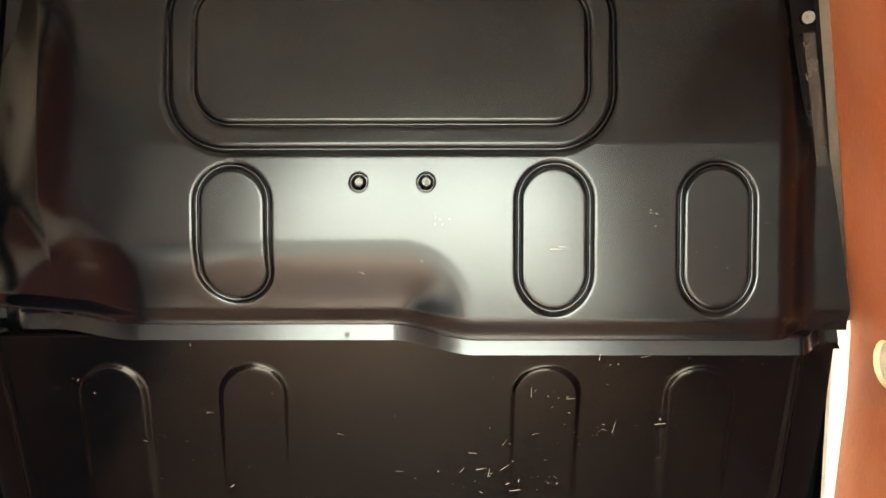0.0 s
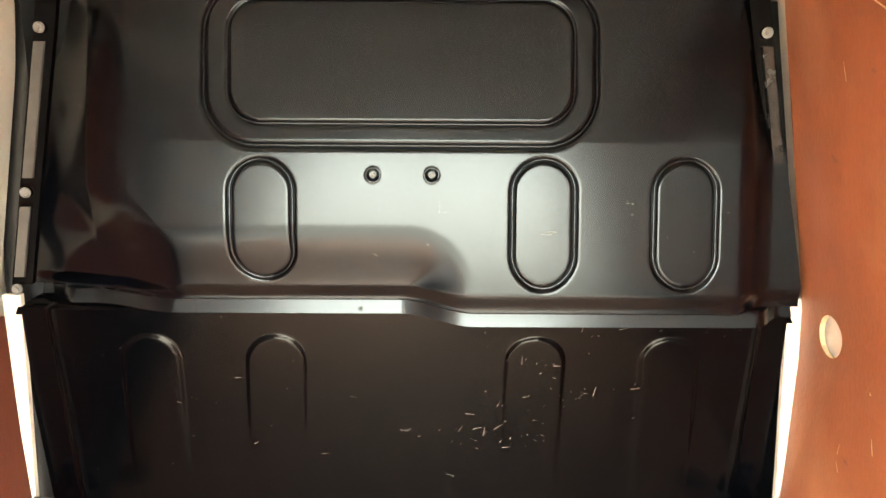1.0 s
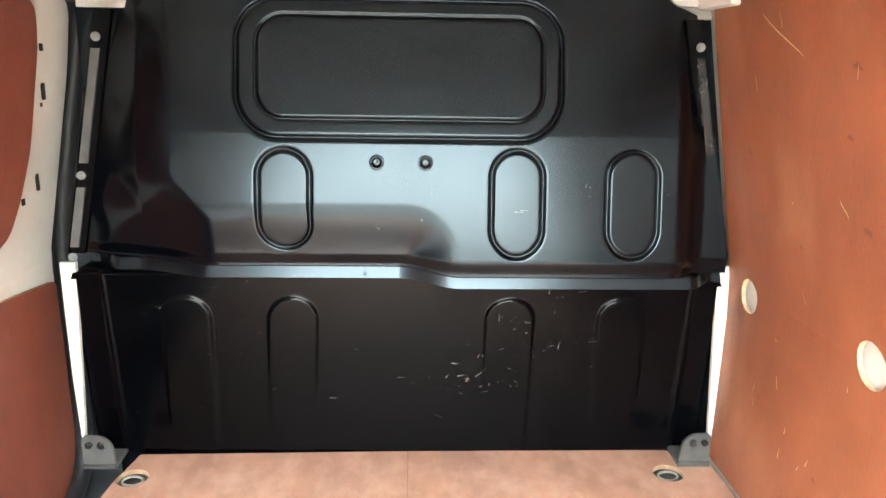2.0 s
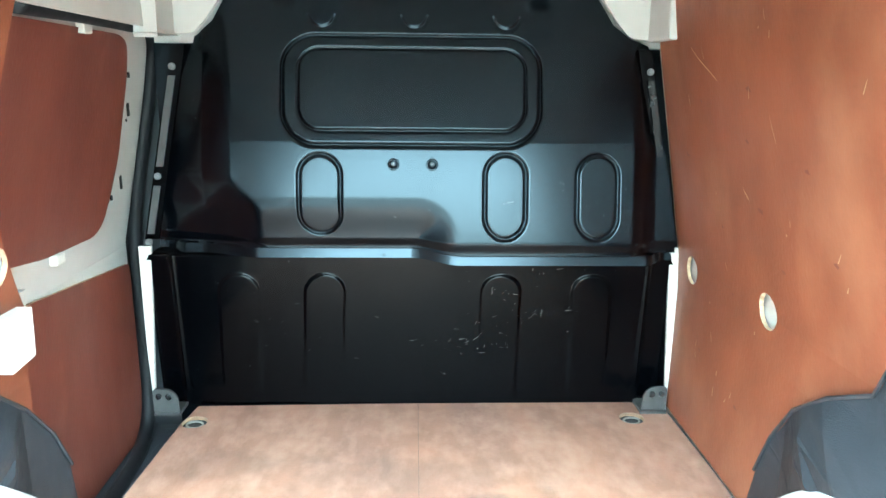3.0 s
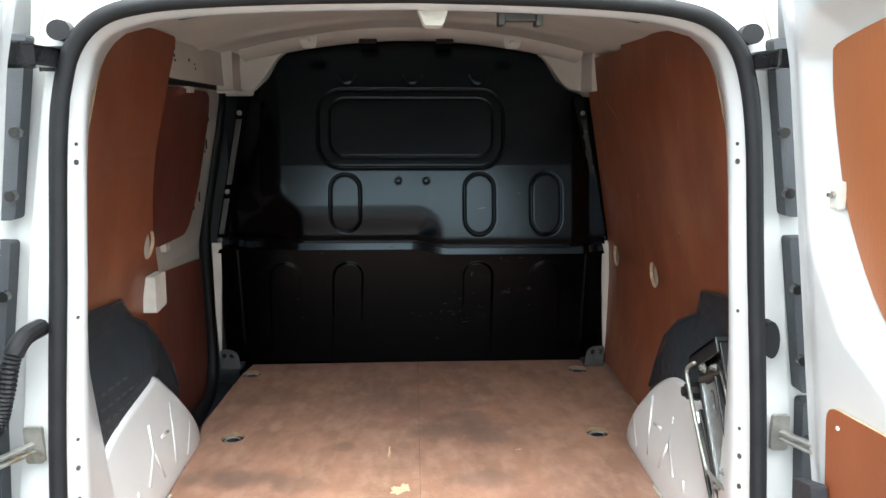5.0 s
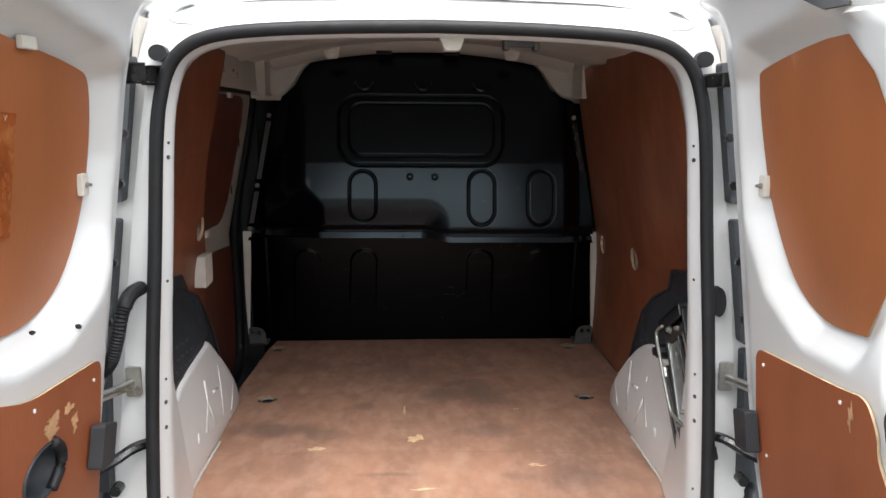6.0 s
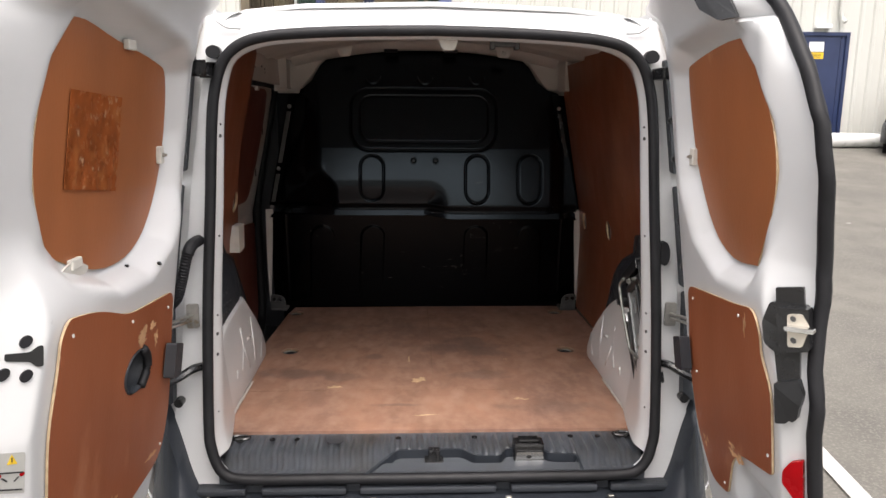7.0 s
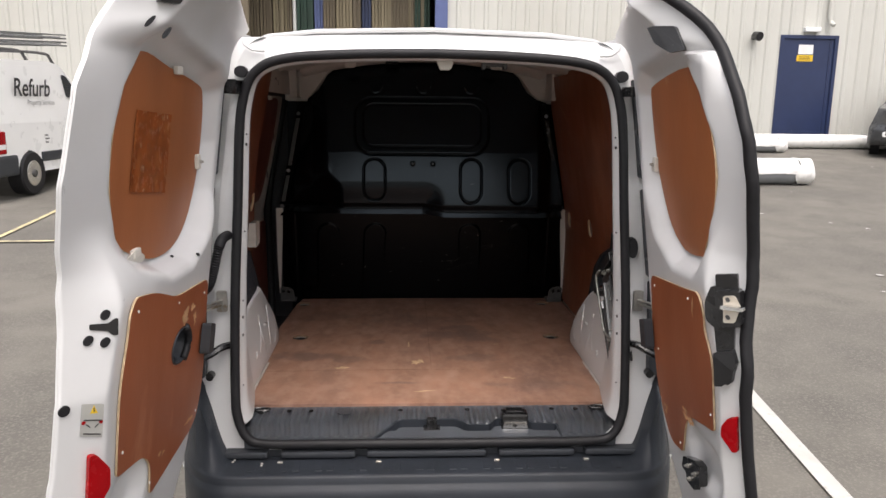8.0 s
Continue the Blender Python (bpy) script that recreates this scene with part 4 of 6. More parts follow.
for x in (-0.46, -0.39, -0.10, 0.12, 0.40, 0.48):
    bm = bmesh.new()
    disc(bm, (x, 0.165, 0.589), (0, 0, 1), 0.008, 0.003, 12)
    part("rivet", bm, M_BLACK, sill)
bm = bmesh.new()
disc(bm, (-0.28, 0.16, 0.5885), (0, 0, 1), 0.026, 0.003, 20)
part("blanking_plug", bm, M_PLASTIC, sill)
bm = bmesh.new()
box(bm, (-0.026, 0.050, 0.560), (0.026, 0.088, 0.575), 0.003)
box(bm, (-0.016, 0.066, 0.570), (0.016, 0.084, 0.603), 0.004)
tube(bm, [(-0.011, 0.055, 0.572), (-0.010, 0.060, 0.598), (0.0, 0.062, 0.606), (0.010, 0.060, 0.598), (0.011, 0.055, 0.572)], 0.0042, 8)
part("door_striker", bm, M_BLACK, sill)
bm = bmesh.new()
box(bm, (0.222, 0.062, 0.560), (0.306, 0.112, 0.617), 0.007)
box(bm, (0.235, 0.07, 0.619), (0.29, 0.10, 0.626), 0.003)
st = part("striker_block", bm, M_BLACK, sill)
bm = bmesh.new()
plate(bm, rounded([(0.224, 0.570), (0.304, 0.570), (0.300, 0.596), (0.228, 0.596)], 0.004), 0.004, lambda u, v, w: (u, 0.0560 + w, v), holes=[circle(0.262, 0.583, 0.008, 10, 0.005)], rim=0)
part("striker_plate", bm, M_CHROME, st, "bright steel striker plate")
# strips under the seal and on the bumper's step
bm = bmesh.new()
box(bm, (-0.66, 0.02, 0.50), (0.66, 0.05, 0.528), 0.004)
under = part("under_sill_rail", bm, M_PLASTIC, van)
for x0, x1 in ((-0.63, -0.50), (-0.46, -0.235), (-0.20, 0.165), (0.205, 0.44), (0.475, 0.64)):
    bm = bmesh.new()
    box(bm, (x0, -0.012, 0.514), (x1, 0.03, 0.533), 0.006)
    part("rail_pad", bm, M_PLASTIC, under)
for x in (-0.455, -0.16, 0.2, 0.475):
    bm = bmesh.new()
    box(bm, (x - 0.012, -0.036, 0.509), (x + 0.004, -0.026, 0.515), 0.001, seg=1)
    part("clip_head", bm, M_STEEL, under)

# ---- bumper ----
prof = [(0.10, 0.50), (0.04, 0.508), (0.0, 0.5085), (-0.05, 0.507), (-0.09, 0.506), (-0.102, 0.5045), (-0.1075, 0.499), (-0.109, 0.483), (-0.112, 0.477), (-0.121, 0.470), (-0.129, 0.455), (-0.134, 0.42), (-0.136, 0.37), (-0.13, 0.32), (-0.11, 0.28), (-0.05, 0.25), (0.05, 0.24)]
xs = np.linspace(-0.80, 0.80, 121)
PY = np.array([p[0] for p in prof])[:, None]
PZ = np.array([p[1] for p in prof])[:, None]
t = np.clip((np.abs(xs) - 0.58) / 0.22, 0, 1)[None, :]
BYY = PY + 0.27 * t ** 3 * np.ones_like(PY) + 0.015 * t
lift = ss(0.61, 0.72, np.abs(xs))[None, :] * ss(0.30, 0.5, PZ)
BZZ = PZ + 0.25 * lift * ss(-0.098, -0.03, PY)
sheet("bumper", np.repeat(xs[None, :], len(prof), 0), BYY, BZZ, (0, 0.012, 0.0), M_BUMPER, van, "dark grey textured plastic rear bumper")
bumper = bpy.data.objects["bumper"]
for k in range(34):
    x = -0.55 + k * 0.0333
    if k % 3 != 2:
        bm = bmesh.new()
        box(bm, (x, -0.078, 0.503), (x + 0.02, -0.03, 0.5088), 0.0008, seg=1)
        part("tread_rib", bm, M_BUMPER, bumper)
bm = bmesh.new()
rs = random.Random(2)
for k in range(5):
    x = -0.56 + rs.uniform(-0.05, 0.05)
    box(bm, (x, -0.05 + k * 0.012, 0.5105), (x + 0.006, -0.044 + k * 0.012, 0.5125), 0.0)
part("grit", bm, M_FOAM, bumper)["kind"] = "stuff"
# rear wheels
for s in (-1, 1):
    bm = bmesh.new()
    ring = [(0.205, 0.09), (0.27, 0.10), (0.302, 0.09), (0.312, 0.06), (0.314, 0.0), (0.312, -0.06), (0.302, -0.09), (0.27, -0.10), (0.205, -0.09)]
    rows = [[bm.verts.new((s * 0.70 + w, 0.48 + r * math.cos(a), 0.314 + r * math.sin(a))) for r, w in ring] for a in np.linspace(0, 2 * math.pi, 41)[:-1]]
    for i in range(len(rows)):
        for k in range(len(ring)):
            bm.faces.new((rows[i - 1][k], rows[i - 1][(k + 1) % len(ring)], rows[i][(k + 1) % len(ring)], rows[i][k]))
    tyre = part("tyre", bm, M_RUBBER, van, smooth=True)
    bm = bmesh.new()
    disc(bm, (s * 0.63, 0.48, 0.314), (s, 0, 0), 0.206, 0.12, 32, 0.20)
    part("rim", bm, M_STEEL, tyre)

# ---- small fittings under the roof ----
bm = bmesh.new()
plate(bm, rounded([(0.005, 1.716), (0.066, 1.716), (0.053, 1.678), (0.021, 1.678)], 0.006), 0.05, lambda u, v, w: (u, 0.20 + w, v), rim=0)
part("interior_lamp", bm, M_FOAM, van, "small off-white plastic interior lamp, unlit")
bm = bmesh.new()
box(bm, (0.155, 0.235, 1.69), (0.225, 0.262, 1.712), 0.003)
for x in (0.157, 0.223):
    box(bm, (x - 0.006, 0.225, 1.682), (x + 0.006, 0.265, 1.718), 0.003)
box(bm, (0.13, 0.245, 1.708), (0.25, 0.27, 1.716), 0.002)
part("roof_striker", bm, M_GREYMETAL, van, "grey metal door striker on the roof rail")

# ---- jack stowed by the wheel arch ----
jack = thing("car_jack", "black scissor jack with a chrome crank clipped beside the wheel arch", "jack")
JM = Matrix.Translation((0.606, 0.212, 0.931)) @ Matrix.Rotation(radians(-33.5), 4, "X")
JR = JM.to_3x3()


def jack_box(name, boxes, material, label="", bevel=0.002):
    bm = bmesh.new()
    for lo, hi in boxes:
        box(bm, lo, hi, bevel, JM)
    return part(name, bm, material, jack, label)


jack_box("channel", [((-0.016, -0.072, -0.20), (0.016, -0.064, 0.155))], M_JACKBLACK)
jack_box("channel", [((-0.016, 0.056, -0.20), (0.016, 0.064, 0.155))], M_JACKBLACK)
jack_box("back_plate", [((0.012, -0.064, -0.20), (0.018, 0.056, 0.155))], M_JACKBLACK)
jack_box("saddle", [((-0.026, -0.078, 0.150), (0.022, 0.072, 0.160)), ((-0.026, -0.078, 0.128), (-0.020, 0.072, 0.160)), ((0.016, -0.078, 0.150), (0.022, 0.072, 0.176))], M_JACKBLACK, bevel=0.003)
bm = bmesh.new()
disc(bm, JM @ Vector((-0.002, -0.058, 0.108)), JR @ Vector((0, 1, 0)), 0.017, 0.112, 18)
part("trunnion", bm, M_JACKBLACK, jack, smooth=False)
bm = bmesh.new()
plate(bm, rounded([(-0.022, -0.075), (0.040, -0.075), (0.040, 0.088), (-0.022, 0.088)], 0.010), 0.005, lambda u, v, w: JM @ Vector((-0.012 + w, u, v)),
      holes=[rounded([(0.002, 0.022), (0.020, 0.022), (0.020, 0.075), (0.002, 0.075)], 0.009), rounded([(0.004, -0.062), (0.018, -0.062), (0.018, -0.036), (0.004, -0.036)], 0.006)], rim=0)
part("lifting_arm", bm, M_JACKGREY, jack, "worn grey slotted lifting arm")
for y in (-0.026, 0.044):
    jack_box("arm_flange", [((-0.018, y - 0.003, -0.10), (0.006, y + 0.003, 0.095))], M_JACKGREY if y > 0 else M_JACKBLACK)
jack_box("foot", [((-0.016, -0.058, -0.125), (0.012, 0.050, -0.095)), ((-0.010, -0.05, -0.16), (0.010, 0.03, -0.125))], M_JACKBLACK, bevel=0.006)
for y, z in ((0.012, 0.120), (-0.040, 0.108), (-0.003, -0.085), (0.034, -0.108)):
    bolt(JM @ Vector((-0.019, y, z)), JR @ Vector((-1, 0, 0)), 0.010 if z > 0.11 else 0.007, M_JACKPALE, jack, "pivot_pin")
bm = bmesh.new()
tube(bm, [JM @ Vector((-0.004, -0.046, -0.18)), JM @ Vector((-0.010, -0.046, 0.145))], 0.0065, 10)
part("threaded_rod", bm, M_CHROME, jack, "bright threaded rod", smooth=True)
for k in range(12):
    bm = bmesh.new()
    disc(bm, JM @ Vector((-0.005, -0.046, -0.15 + k * 0.007)), JR @ Vector((0, 0, 1)), 0.0085, 0.003, 12)
    part("thread", bm, M_STEEL, jack)
bm = bmesh.new()
tube(bm, spline([JM @ Vector(p) for p in ((-0.031, 0.030, 0.134), (-0.031, 0.066, 0.135), (-0.031, 0.079, 0.127), (-0.031, 0.081, 0.110), (-0.030, 0.074, 0.02), (-0.028, 0.064, -0.062), (-0.026, 0.054, -0.082), (-0.022, 0.016, -0.108), (-0.018, -0.03, -0.135))], 6), 0.0044, 8)
part("crank", bm, M_JACKPALE, jack, "bent bright crank rod", smooth=True)
JB = Matrix.Translation((0.606, 0.268, 0.824)) @ Matrix.Rotation(radians(-41), 4, "X")
bm = bmesh.new()
for y in (-0.019, 0.019):
    box(bm, (-0.010, y - 0.004, -0.115), (0.020, y + 0.004, 0.108), 0.002, JB)
box(bm, (0.006, -0.019, -0.115), (0.012, 0.019, 0.108), 0.0, JB)
box(bm, (-0.008, -0.019, -0.115), (0.010, 0.019, -0.100), 0.002, JB)
part("wheel_brace_clip", bm, M_JACKBLACK, jack)
bm = bmesh.new()
tube(bm, [JB @ Vector((-0.004, -0.004, -0.10)), JB @ Vector((-0.004, -0.004, 0.085))], 0.006, 8)
part("brace_rod", bm, M_JACKGREY, jack, smooth=True)
bm = bmesh.new()
disc(bm, JB @ Vector((-0.004, -0.004, 0.082)), JB.to_3x3() @ Vector((0, 0, 1)), 0.011, 0.024, 6)
part("brace_socket", bm, M_CHROME, jack)
bm = bmesh.new()
disc(bm, (0.612, 0.372, 0.940), (-1, 0, 0), 0.021, 0.026, 9, 0.017)
disc(bm, (0.588, 0.372, 0.940), (-1, 0, 0), 0.011, 0.010, 9)
part("wing_nut", bm, M_JACKBLACK, jack)


# ---- rear doors, both open square to the body ----
def curl(z):
    return 0.07 * (np.maximum(z - 1.68, 0) / 0.14) ** 2


HINGE = ([0.40, 0.50, 0.60, 0.70, 0.85, 1.0, 1.60, 1.70, 1.738, 1.760, 1.768, 1.80, 1.84, 1.87], [-0.26, -0.16, -0.08, -0.035, 0.0, 0.01, 0.03, 0.05, 0.06, 0.105, 0.10, -0.06, -0.28, -0.45])
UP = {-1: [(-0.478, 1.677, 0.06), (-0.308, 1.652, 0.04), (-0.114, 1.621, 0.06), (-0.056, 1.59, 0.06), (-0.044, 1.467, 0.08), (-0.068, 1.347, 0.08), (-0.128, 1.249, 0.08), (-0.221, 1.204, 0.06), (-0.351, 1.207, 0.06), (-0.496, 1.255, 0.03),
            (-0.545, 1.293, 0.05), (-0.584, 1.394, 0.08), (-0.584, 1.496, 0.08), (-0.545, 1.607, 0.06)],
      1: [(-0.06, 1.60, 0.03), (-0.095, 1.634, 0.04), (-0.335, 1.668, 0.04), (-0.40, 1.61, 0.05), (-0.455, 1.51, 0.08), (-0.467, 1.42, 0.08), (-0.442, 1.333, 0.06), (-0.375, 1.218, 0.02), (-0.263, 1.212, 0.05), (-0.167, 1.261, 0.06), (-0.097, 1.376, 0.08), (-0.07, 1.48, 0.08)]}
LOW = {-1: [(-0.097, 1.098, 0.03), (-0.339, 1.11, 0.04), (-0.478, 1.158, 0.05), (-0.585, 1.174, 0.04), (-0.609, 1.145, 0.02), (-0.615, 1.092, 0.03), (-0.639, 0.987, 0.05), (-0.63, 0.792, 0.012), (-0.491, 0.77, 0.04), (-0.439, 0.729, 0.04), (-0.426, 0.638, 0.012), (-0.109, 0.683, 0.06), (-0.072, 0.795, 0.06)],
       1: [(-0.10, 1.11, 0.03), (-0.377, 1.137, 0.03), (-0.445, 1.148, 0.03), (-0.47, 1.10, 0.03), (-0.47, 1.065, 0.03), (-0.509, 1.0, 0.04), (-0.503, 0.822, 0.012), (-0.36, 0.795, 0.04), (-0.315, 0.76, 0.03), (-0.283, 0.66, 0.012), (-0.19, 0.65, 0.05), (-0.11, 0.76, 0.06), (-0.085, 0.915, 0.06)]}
# line where the inner face turns into the slanted closing face, and how wide that face is
CORNER = {-1: ([0.40, 0.85, 1.0, 1.10, 1.17, 1.25, 1.42, 1.60, 1.68, 1.74, 1.87], [-0.66, -0.675, -0.68, -0.655, -0.635, -0.62, -0.655, -0.63, -0.57, -0.52, -0.42]),
          1: ([0.40, 0.83, 1.0, 1.1, 1.15, 1.25, 1.42, 1.51, 1.6, 1.67, 1.78, 1.87], [-0.52, -0.525, -0.53, -0.495, -0.475, -0.455, -0.495, -0.485, -0.44, -0.38, -0.29, -0.2])}
WIDE = {-1: ([0.40, 0.83, 0.86, 1.008, 1.136, 1.211, 1.298, 1.373, 1.454, 1.582, 1.652, 1.76, 1.87], [0.108, 0.104, 0.099, 0.093, 0.111, 0.126, 0.129, 0.122, 0.116, 0.112, 0.114, 0.135, 0.14]),
        1: ([0.40, 0.69, 0.80, 0.94, 1.07, 1.134, 1.198, 1.262, 1.326, 1.45, 1.566, 1.69, 1.752, 1.822, 1.87], [0.075, 0.070, 0.064, 0.062, 0.077, 0.097, 0.116, 0.122, 0.116, 0.107, 0.108, 0.116, 0.121, 0.118, 0.118])}
BASE = {-1: -0.85, 1: 0.806}
BULGE = {-1: 0.068, 1: 0.046}
YAW = {-1: 0.05, 1: 0.0}
SLANT = {-1: 1.2, 1: 1.0}


def door_x(s, y, z, w):
    return BASE[s] - s * (0.13 * z + curl(z) + w) + YAW[s] * (y + 0.25)


def door_pt(s, y, z, w):
    """A place on the inner face of a rear door: w metres in from its window panel."""
    return Vector((float(door_x(s, y, z, w)), y, z))


def closing_pt(s, e, z, h):
    """A place on the slanted closing face, e metres out from the corner and h metres proud."""
    m, n = SLANT[s], math.hypot(SLANT[s], 1)
    y = float(np.interp(z, *CORNER[s])) - (m * e + h) / n
    return door_pt(s, y, z, BULGE[s] + (-e + m * h) / n)


def door_relief(s, y, z):
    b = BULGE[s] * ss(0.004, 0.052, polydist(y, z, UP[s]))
    # hollow behind the cut-away corner of the lower panel
    cx, cz = (-0.53, 0.70) if s < 0 else (-0.40, 0.70)
    b = b - BULGE[s] * 0.5 * ss(0.03, -0.02, rrect(y, z, cx - 0.02, cz, 0.08, 0.05, 0.04))
    if s < 0:
        b = b - 0.05 * ss(0.064, 0.05, np.hypot(y + 0.284, (z - 0.968) * 1.3))
    return b


doors = {}
for s in (-1, 1):
    dz = np.linspace(0.40, 1.86, 160)
    yc = np.interp(dz, *CORNER[s])[:, None]
    wide = np.interp(dz, *WIDE[s])[:, None]
    hy = np.maximum(np.interp(dz, *HINGE)[:, None], yc + 0.03)
    nn = math.hypot(SLANT[s], 1)
    e = np.linspace(1, 0, 25)[None, :-1] * wide
    a = np.linspace(0, 1, 110)[None, :]
    inner = yc * (1 - a) + hy * a
    DZ = np.repeat(dz[:, None], 24 + 110, 1)
    DY = np.concatenate([yc - SLANT[s] * e / nn, inner], 1)
    W = np.concatenate([BULGE[s] - e / nn, door_relief(s, inner, DZ[:, 24:])], 1)
    # beside the window the door is flat out to its free edge
    front, lip = (-0.47, 0.014) if s < 0 else (-0.36, 0.014)
    ey0, ew0 = DY[:, :1], W[:, :1]
    flat = ew0 + (lip - ew0) * np.clip((DY - ey0) / (front - 0.08 - ey0), 0, 1)
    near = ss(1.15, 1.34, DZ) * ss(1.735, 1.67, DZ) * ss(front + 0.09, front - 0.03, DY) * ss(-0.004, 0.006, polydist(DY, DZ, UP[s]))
    W = W * (1 - near) + flat * near
    W = W - (0.032 if s < 0 else 0.024) * ss(-0.075, 0.0, DY - hy + 0.01)
    for k in range(3):
        W[:, 1:-1] = W[:, 1:-1] * 0.5 + (W[:, :-2] + W[:, 2:]) * 0.25
        DY[:, 1:-1] = DY[:, 1:-1] * 0.5 + (DY[:, :-2] + DY[:, 2:]) * 0.25
    doors[s] = sheet("rear_door", door_x(s, DY, DZ, W), DY, DZ, (s * 0.005, 0, 0), M_WHITE, van, "open white rear door lined with brown ply" if s < 0 else "narrower open white rear door with black latch")
    d = doors[s]
    # outer skin, from the free edge to the hinge
    ey, ew = DY[:, :1], W[:, :1]
    a2 = np.linspace(0, 1, 40)[None, :]
    SY2 = ey * (1 - a2) + hy * a2
    W2 = ew - 0.0055 - 0.035 * np.sin(a2 * math.pi)
    SZ2 = np.repeat(dz[:, None], 40, 1)
    sheet("door_skin", door_x(s, SY2, SZ2, W2), SY2, SZ2, (s * 0.004, 0, 0), M_WHITE, d)
    bm = bmesh.new()
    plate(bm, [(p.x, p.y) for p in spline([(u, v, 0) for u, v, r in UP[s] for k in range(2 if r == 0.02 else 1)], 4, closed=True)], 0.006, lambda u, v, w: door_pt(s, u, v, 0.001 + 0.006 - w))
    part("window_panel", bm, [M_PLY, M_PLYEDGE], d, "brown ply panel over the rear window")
    bm = bmesh.new()
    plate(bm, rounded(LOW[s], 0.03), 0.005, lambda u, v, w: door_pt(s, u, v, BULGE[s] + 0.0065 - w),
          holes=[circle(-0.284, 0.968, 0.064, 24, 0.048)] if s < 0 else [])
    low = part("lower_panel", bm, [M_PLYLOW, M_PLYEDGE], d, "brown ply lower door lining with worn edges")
    for y, z in (((-0.125, 1.065), (-0.322, 1.09), (-0.572, 1.14), (-0.61, 0.84), (-0.118, 0.72), (-0.437, 0.675)) if s < 0 else ((-0.13, 1.085), (-0.38, 1.115), (-0.13, 0.90), (-0.49, 0.86), (-0.27, 0.68))):
        bm = bmesh.new()
        disc(bm, door_pt(s, y, z, BULGE[s] + 0.0066), (-s, 0, 0), 0.0035, 0.0015, 10)
        part("screw", bm, M_PAPER, low)
    # worn patches where the facing has torn
    bm = bmesh.new()
    rs = random.Random(5 + s)
    for cy, cz, ry, rz, n in (((-0.25, 1.045, 0.05, 0.03, 6), (-0.20, 1.01, 0.02, 0.03, 3), (-0.18, 0.71, 0.05, 0.015, 4), (-0.36, 0.72, 0.03, 0.02, 2)) if s < 0 else ((-0.41, 1.09, 0.012, 0.04, 3), (-0.33, 0.79, 0.05, 0.02, 5), (-0.17, 0.74, 0.02, 0.02, 3))):
        for k in range(n):
            y, z = cy + rs.uniform(-ry, ry) * 0.7, cz + rs.uniform(-rz, rz) * 0.6
            pts = []
            for j in range(24):
                t = 2 * math.pi * j / 24
                q = rs.uniform(0.2, 0.4) + 0.2 * math.sin(t * 3 + k * 1.7) * rs.uniform(0.2, 1.0)
                pts.append(bm.verts.new(door_pt(s, y + math.cos(t) * ry * q, z + math.sin(t) * rz * q, BULGE[s] + 0.0069 + 0.0002 * k)))
            bm.faces.new(pts)
    wp = part("torn_facing", bm, M_PLYRAW, low)
    wp["kind"] = "stuff"
    # grey stop pad on the hinge side
    bm = bmesh.new()
    plate(bm, rounded([(-0.112, 0.895), (-0.040, 0.878), (-0.036, 0.958), (-0.106, 0.982)], 0.008), 0.028, lambda u, v, w: door_pt(s, u - (0.03 if s < 0 else 0), v, BULGE[s] + 0.012 + w * (0.6 + 4.0 * (-0.03 - u))), rim=0)
    part("stop_pad", bm, M_PLASTIC, d, "grey plastic stop pad")
    # white panel clips
    for y, z in (((-0.069, 1.415), (-0.262, 1.647), (-0.447, 1.24)) if s < 0 else ((-0.075, 1.418),)):
        bm = bmesh.new()
        o = door_pt(s, y, z, 0.006)
        e = door_pt(s, y, z, 0.018)
        vert = z < 1.5 and z > 1.3
        ry2, rz2 = (0.012, 0.020) if vert else (0.021, 0.010)
        box(bm, (min(o.x, e.x), y - ry2, z - rz2), (max(o.x, e.x), y + ry2, z + rz2), 0.003)
        cl = part("panel_clip", bm, M_FOAM, d, "white panel clip")
        if vert:
            bolt(door_pt(s, y, z, 0.018), (-s, 0, 0), 0.005, M_STEEL, cl, "screw")
    # hinge arms, check straps
    bm = bmesh.new()
    box(bm, (s * 0.566, 0.05, 1.602), (s * 0.600, 0.15, 1.632), 0.005)
    part("top_hinge", bm, M_BLACK, van)
    bm = bmesh.new()
    tube(bm, spline([(s * 0.612, 0.06, 0.852), (s * 0.63, 0.03, 0.855), (s * 0.66, 0.0, 0.842), (s * 0.70, -0.05, 0.835)], 5), 0.014, 8, flat=0.8)
    disc(bm, (s * 0.665, 0.03, 0.77), (0, -1, 0), 0.012, 0.025, 14)
    part("lower_hinge", bm, M_BLACK, van, smooth=False)
    bm = bmesh.new()
    plate(bm, rounded([(0.618, 0.955), (0.648, 0.955), (0.648, 1.02), (0.618, 1.02)], 0.006), 0.008, lambda u, v, w: (s * u, 0.062 + w, v), rim=0)
    ck = part("check_plate", bm, M_STEEL, van, "zinc door check bracket")
    bm = bmesh.new()
    for dz2 in (-0.006, 0.006):
        box(bm, (-0.006, -0.12, -0.003), (0.006, 0.0, 0.003), 0.001, Matrix.Translation((s * 0.632, 0.06, 0.985 + dz2)) @ Matrix.Rotation(radians(s * 28), 4, "Z"), seg=1)
    part("check_strap", bm, M_STEEL, ck)
    # dark trim of the body corner beside the hinges
    for z0, z1, w0, w1 in ((1.36, 1.655, 0.085, 0.05), (1.06, 1.325, 0.09, 0.085), (0.76, 1.045, 0.085, 0.09)):
        bm = bmesh.new()
        xc = lambda v: (0.628 + 0.11 * (1.45 - v) if v > 1.0 else 0.678) - (0.016 if s > 0 else 0.0)
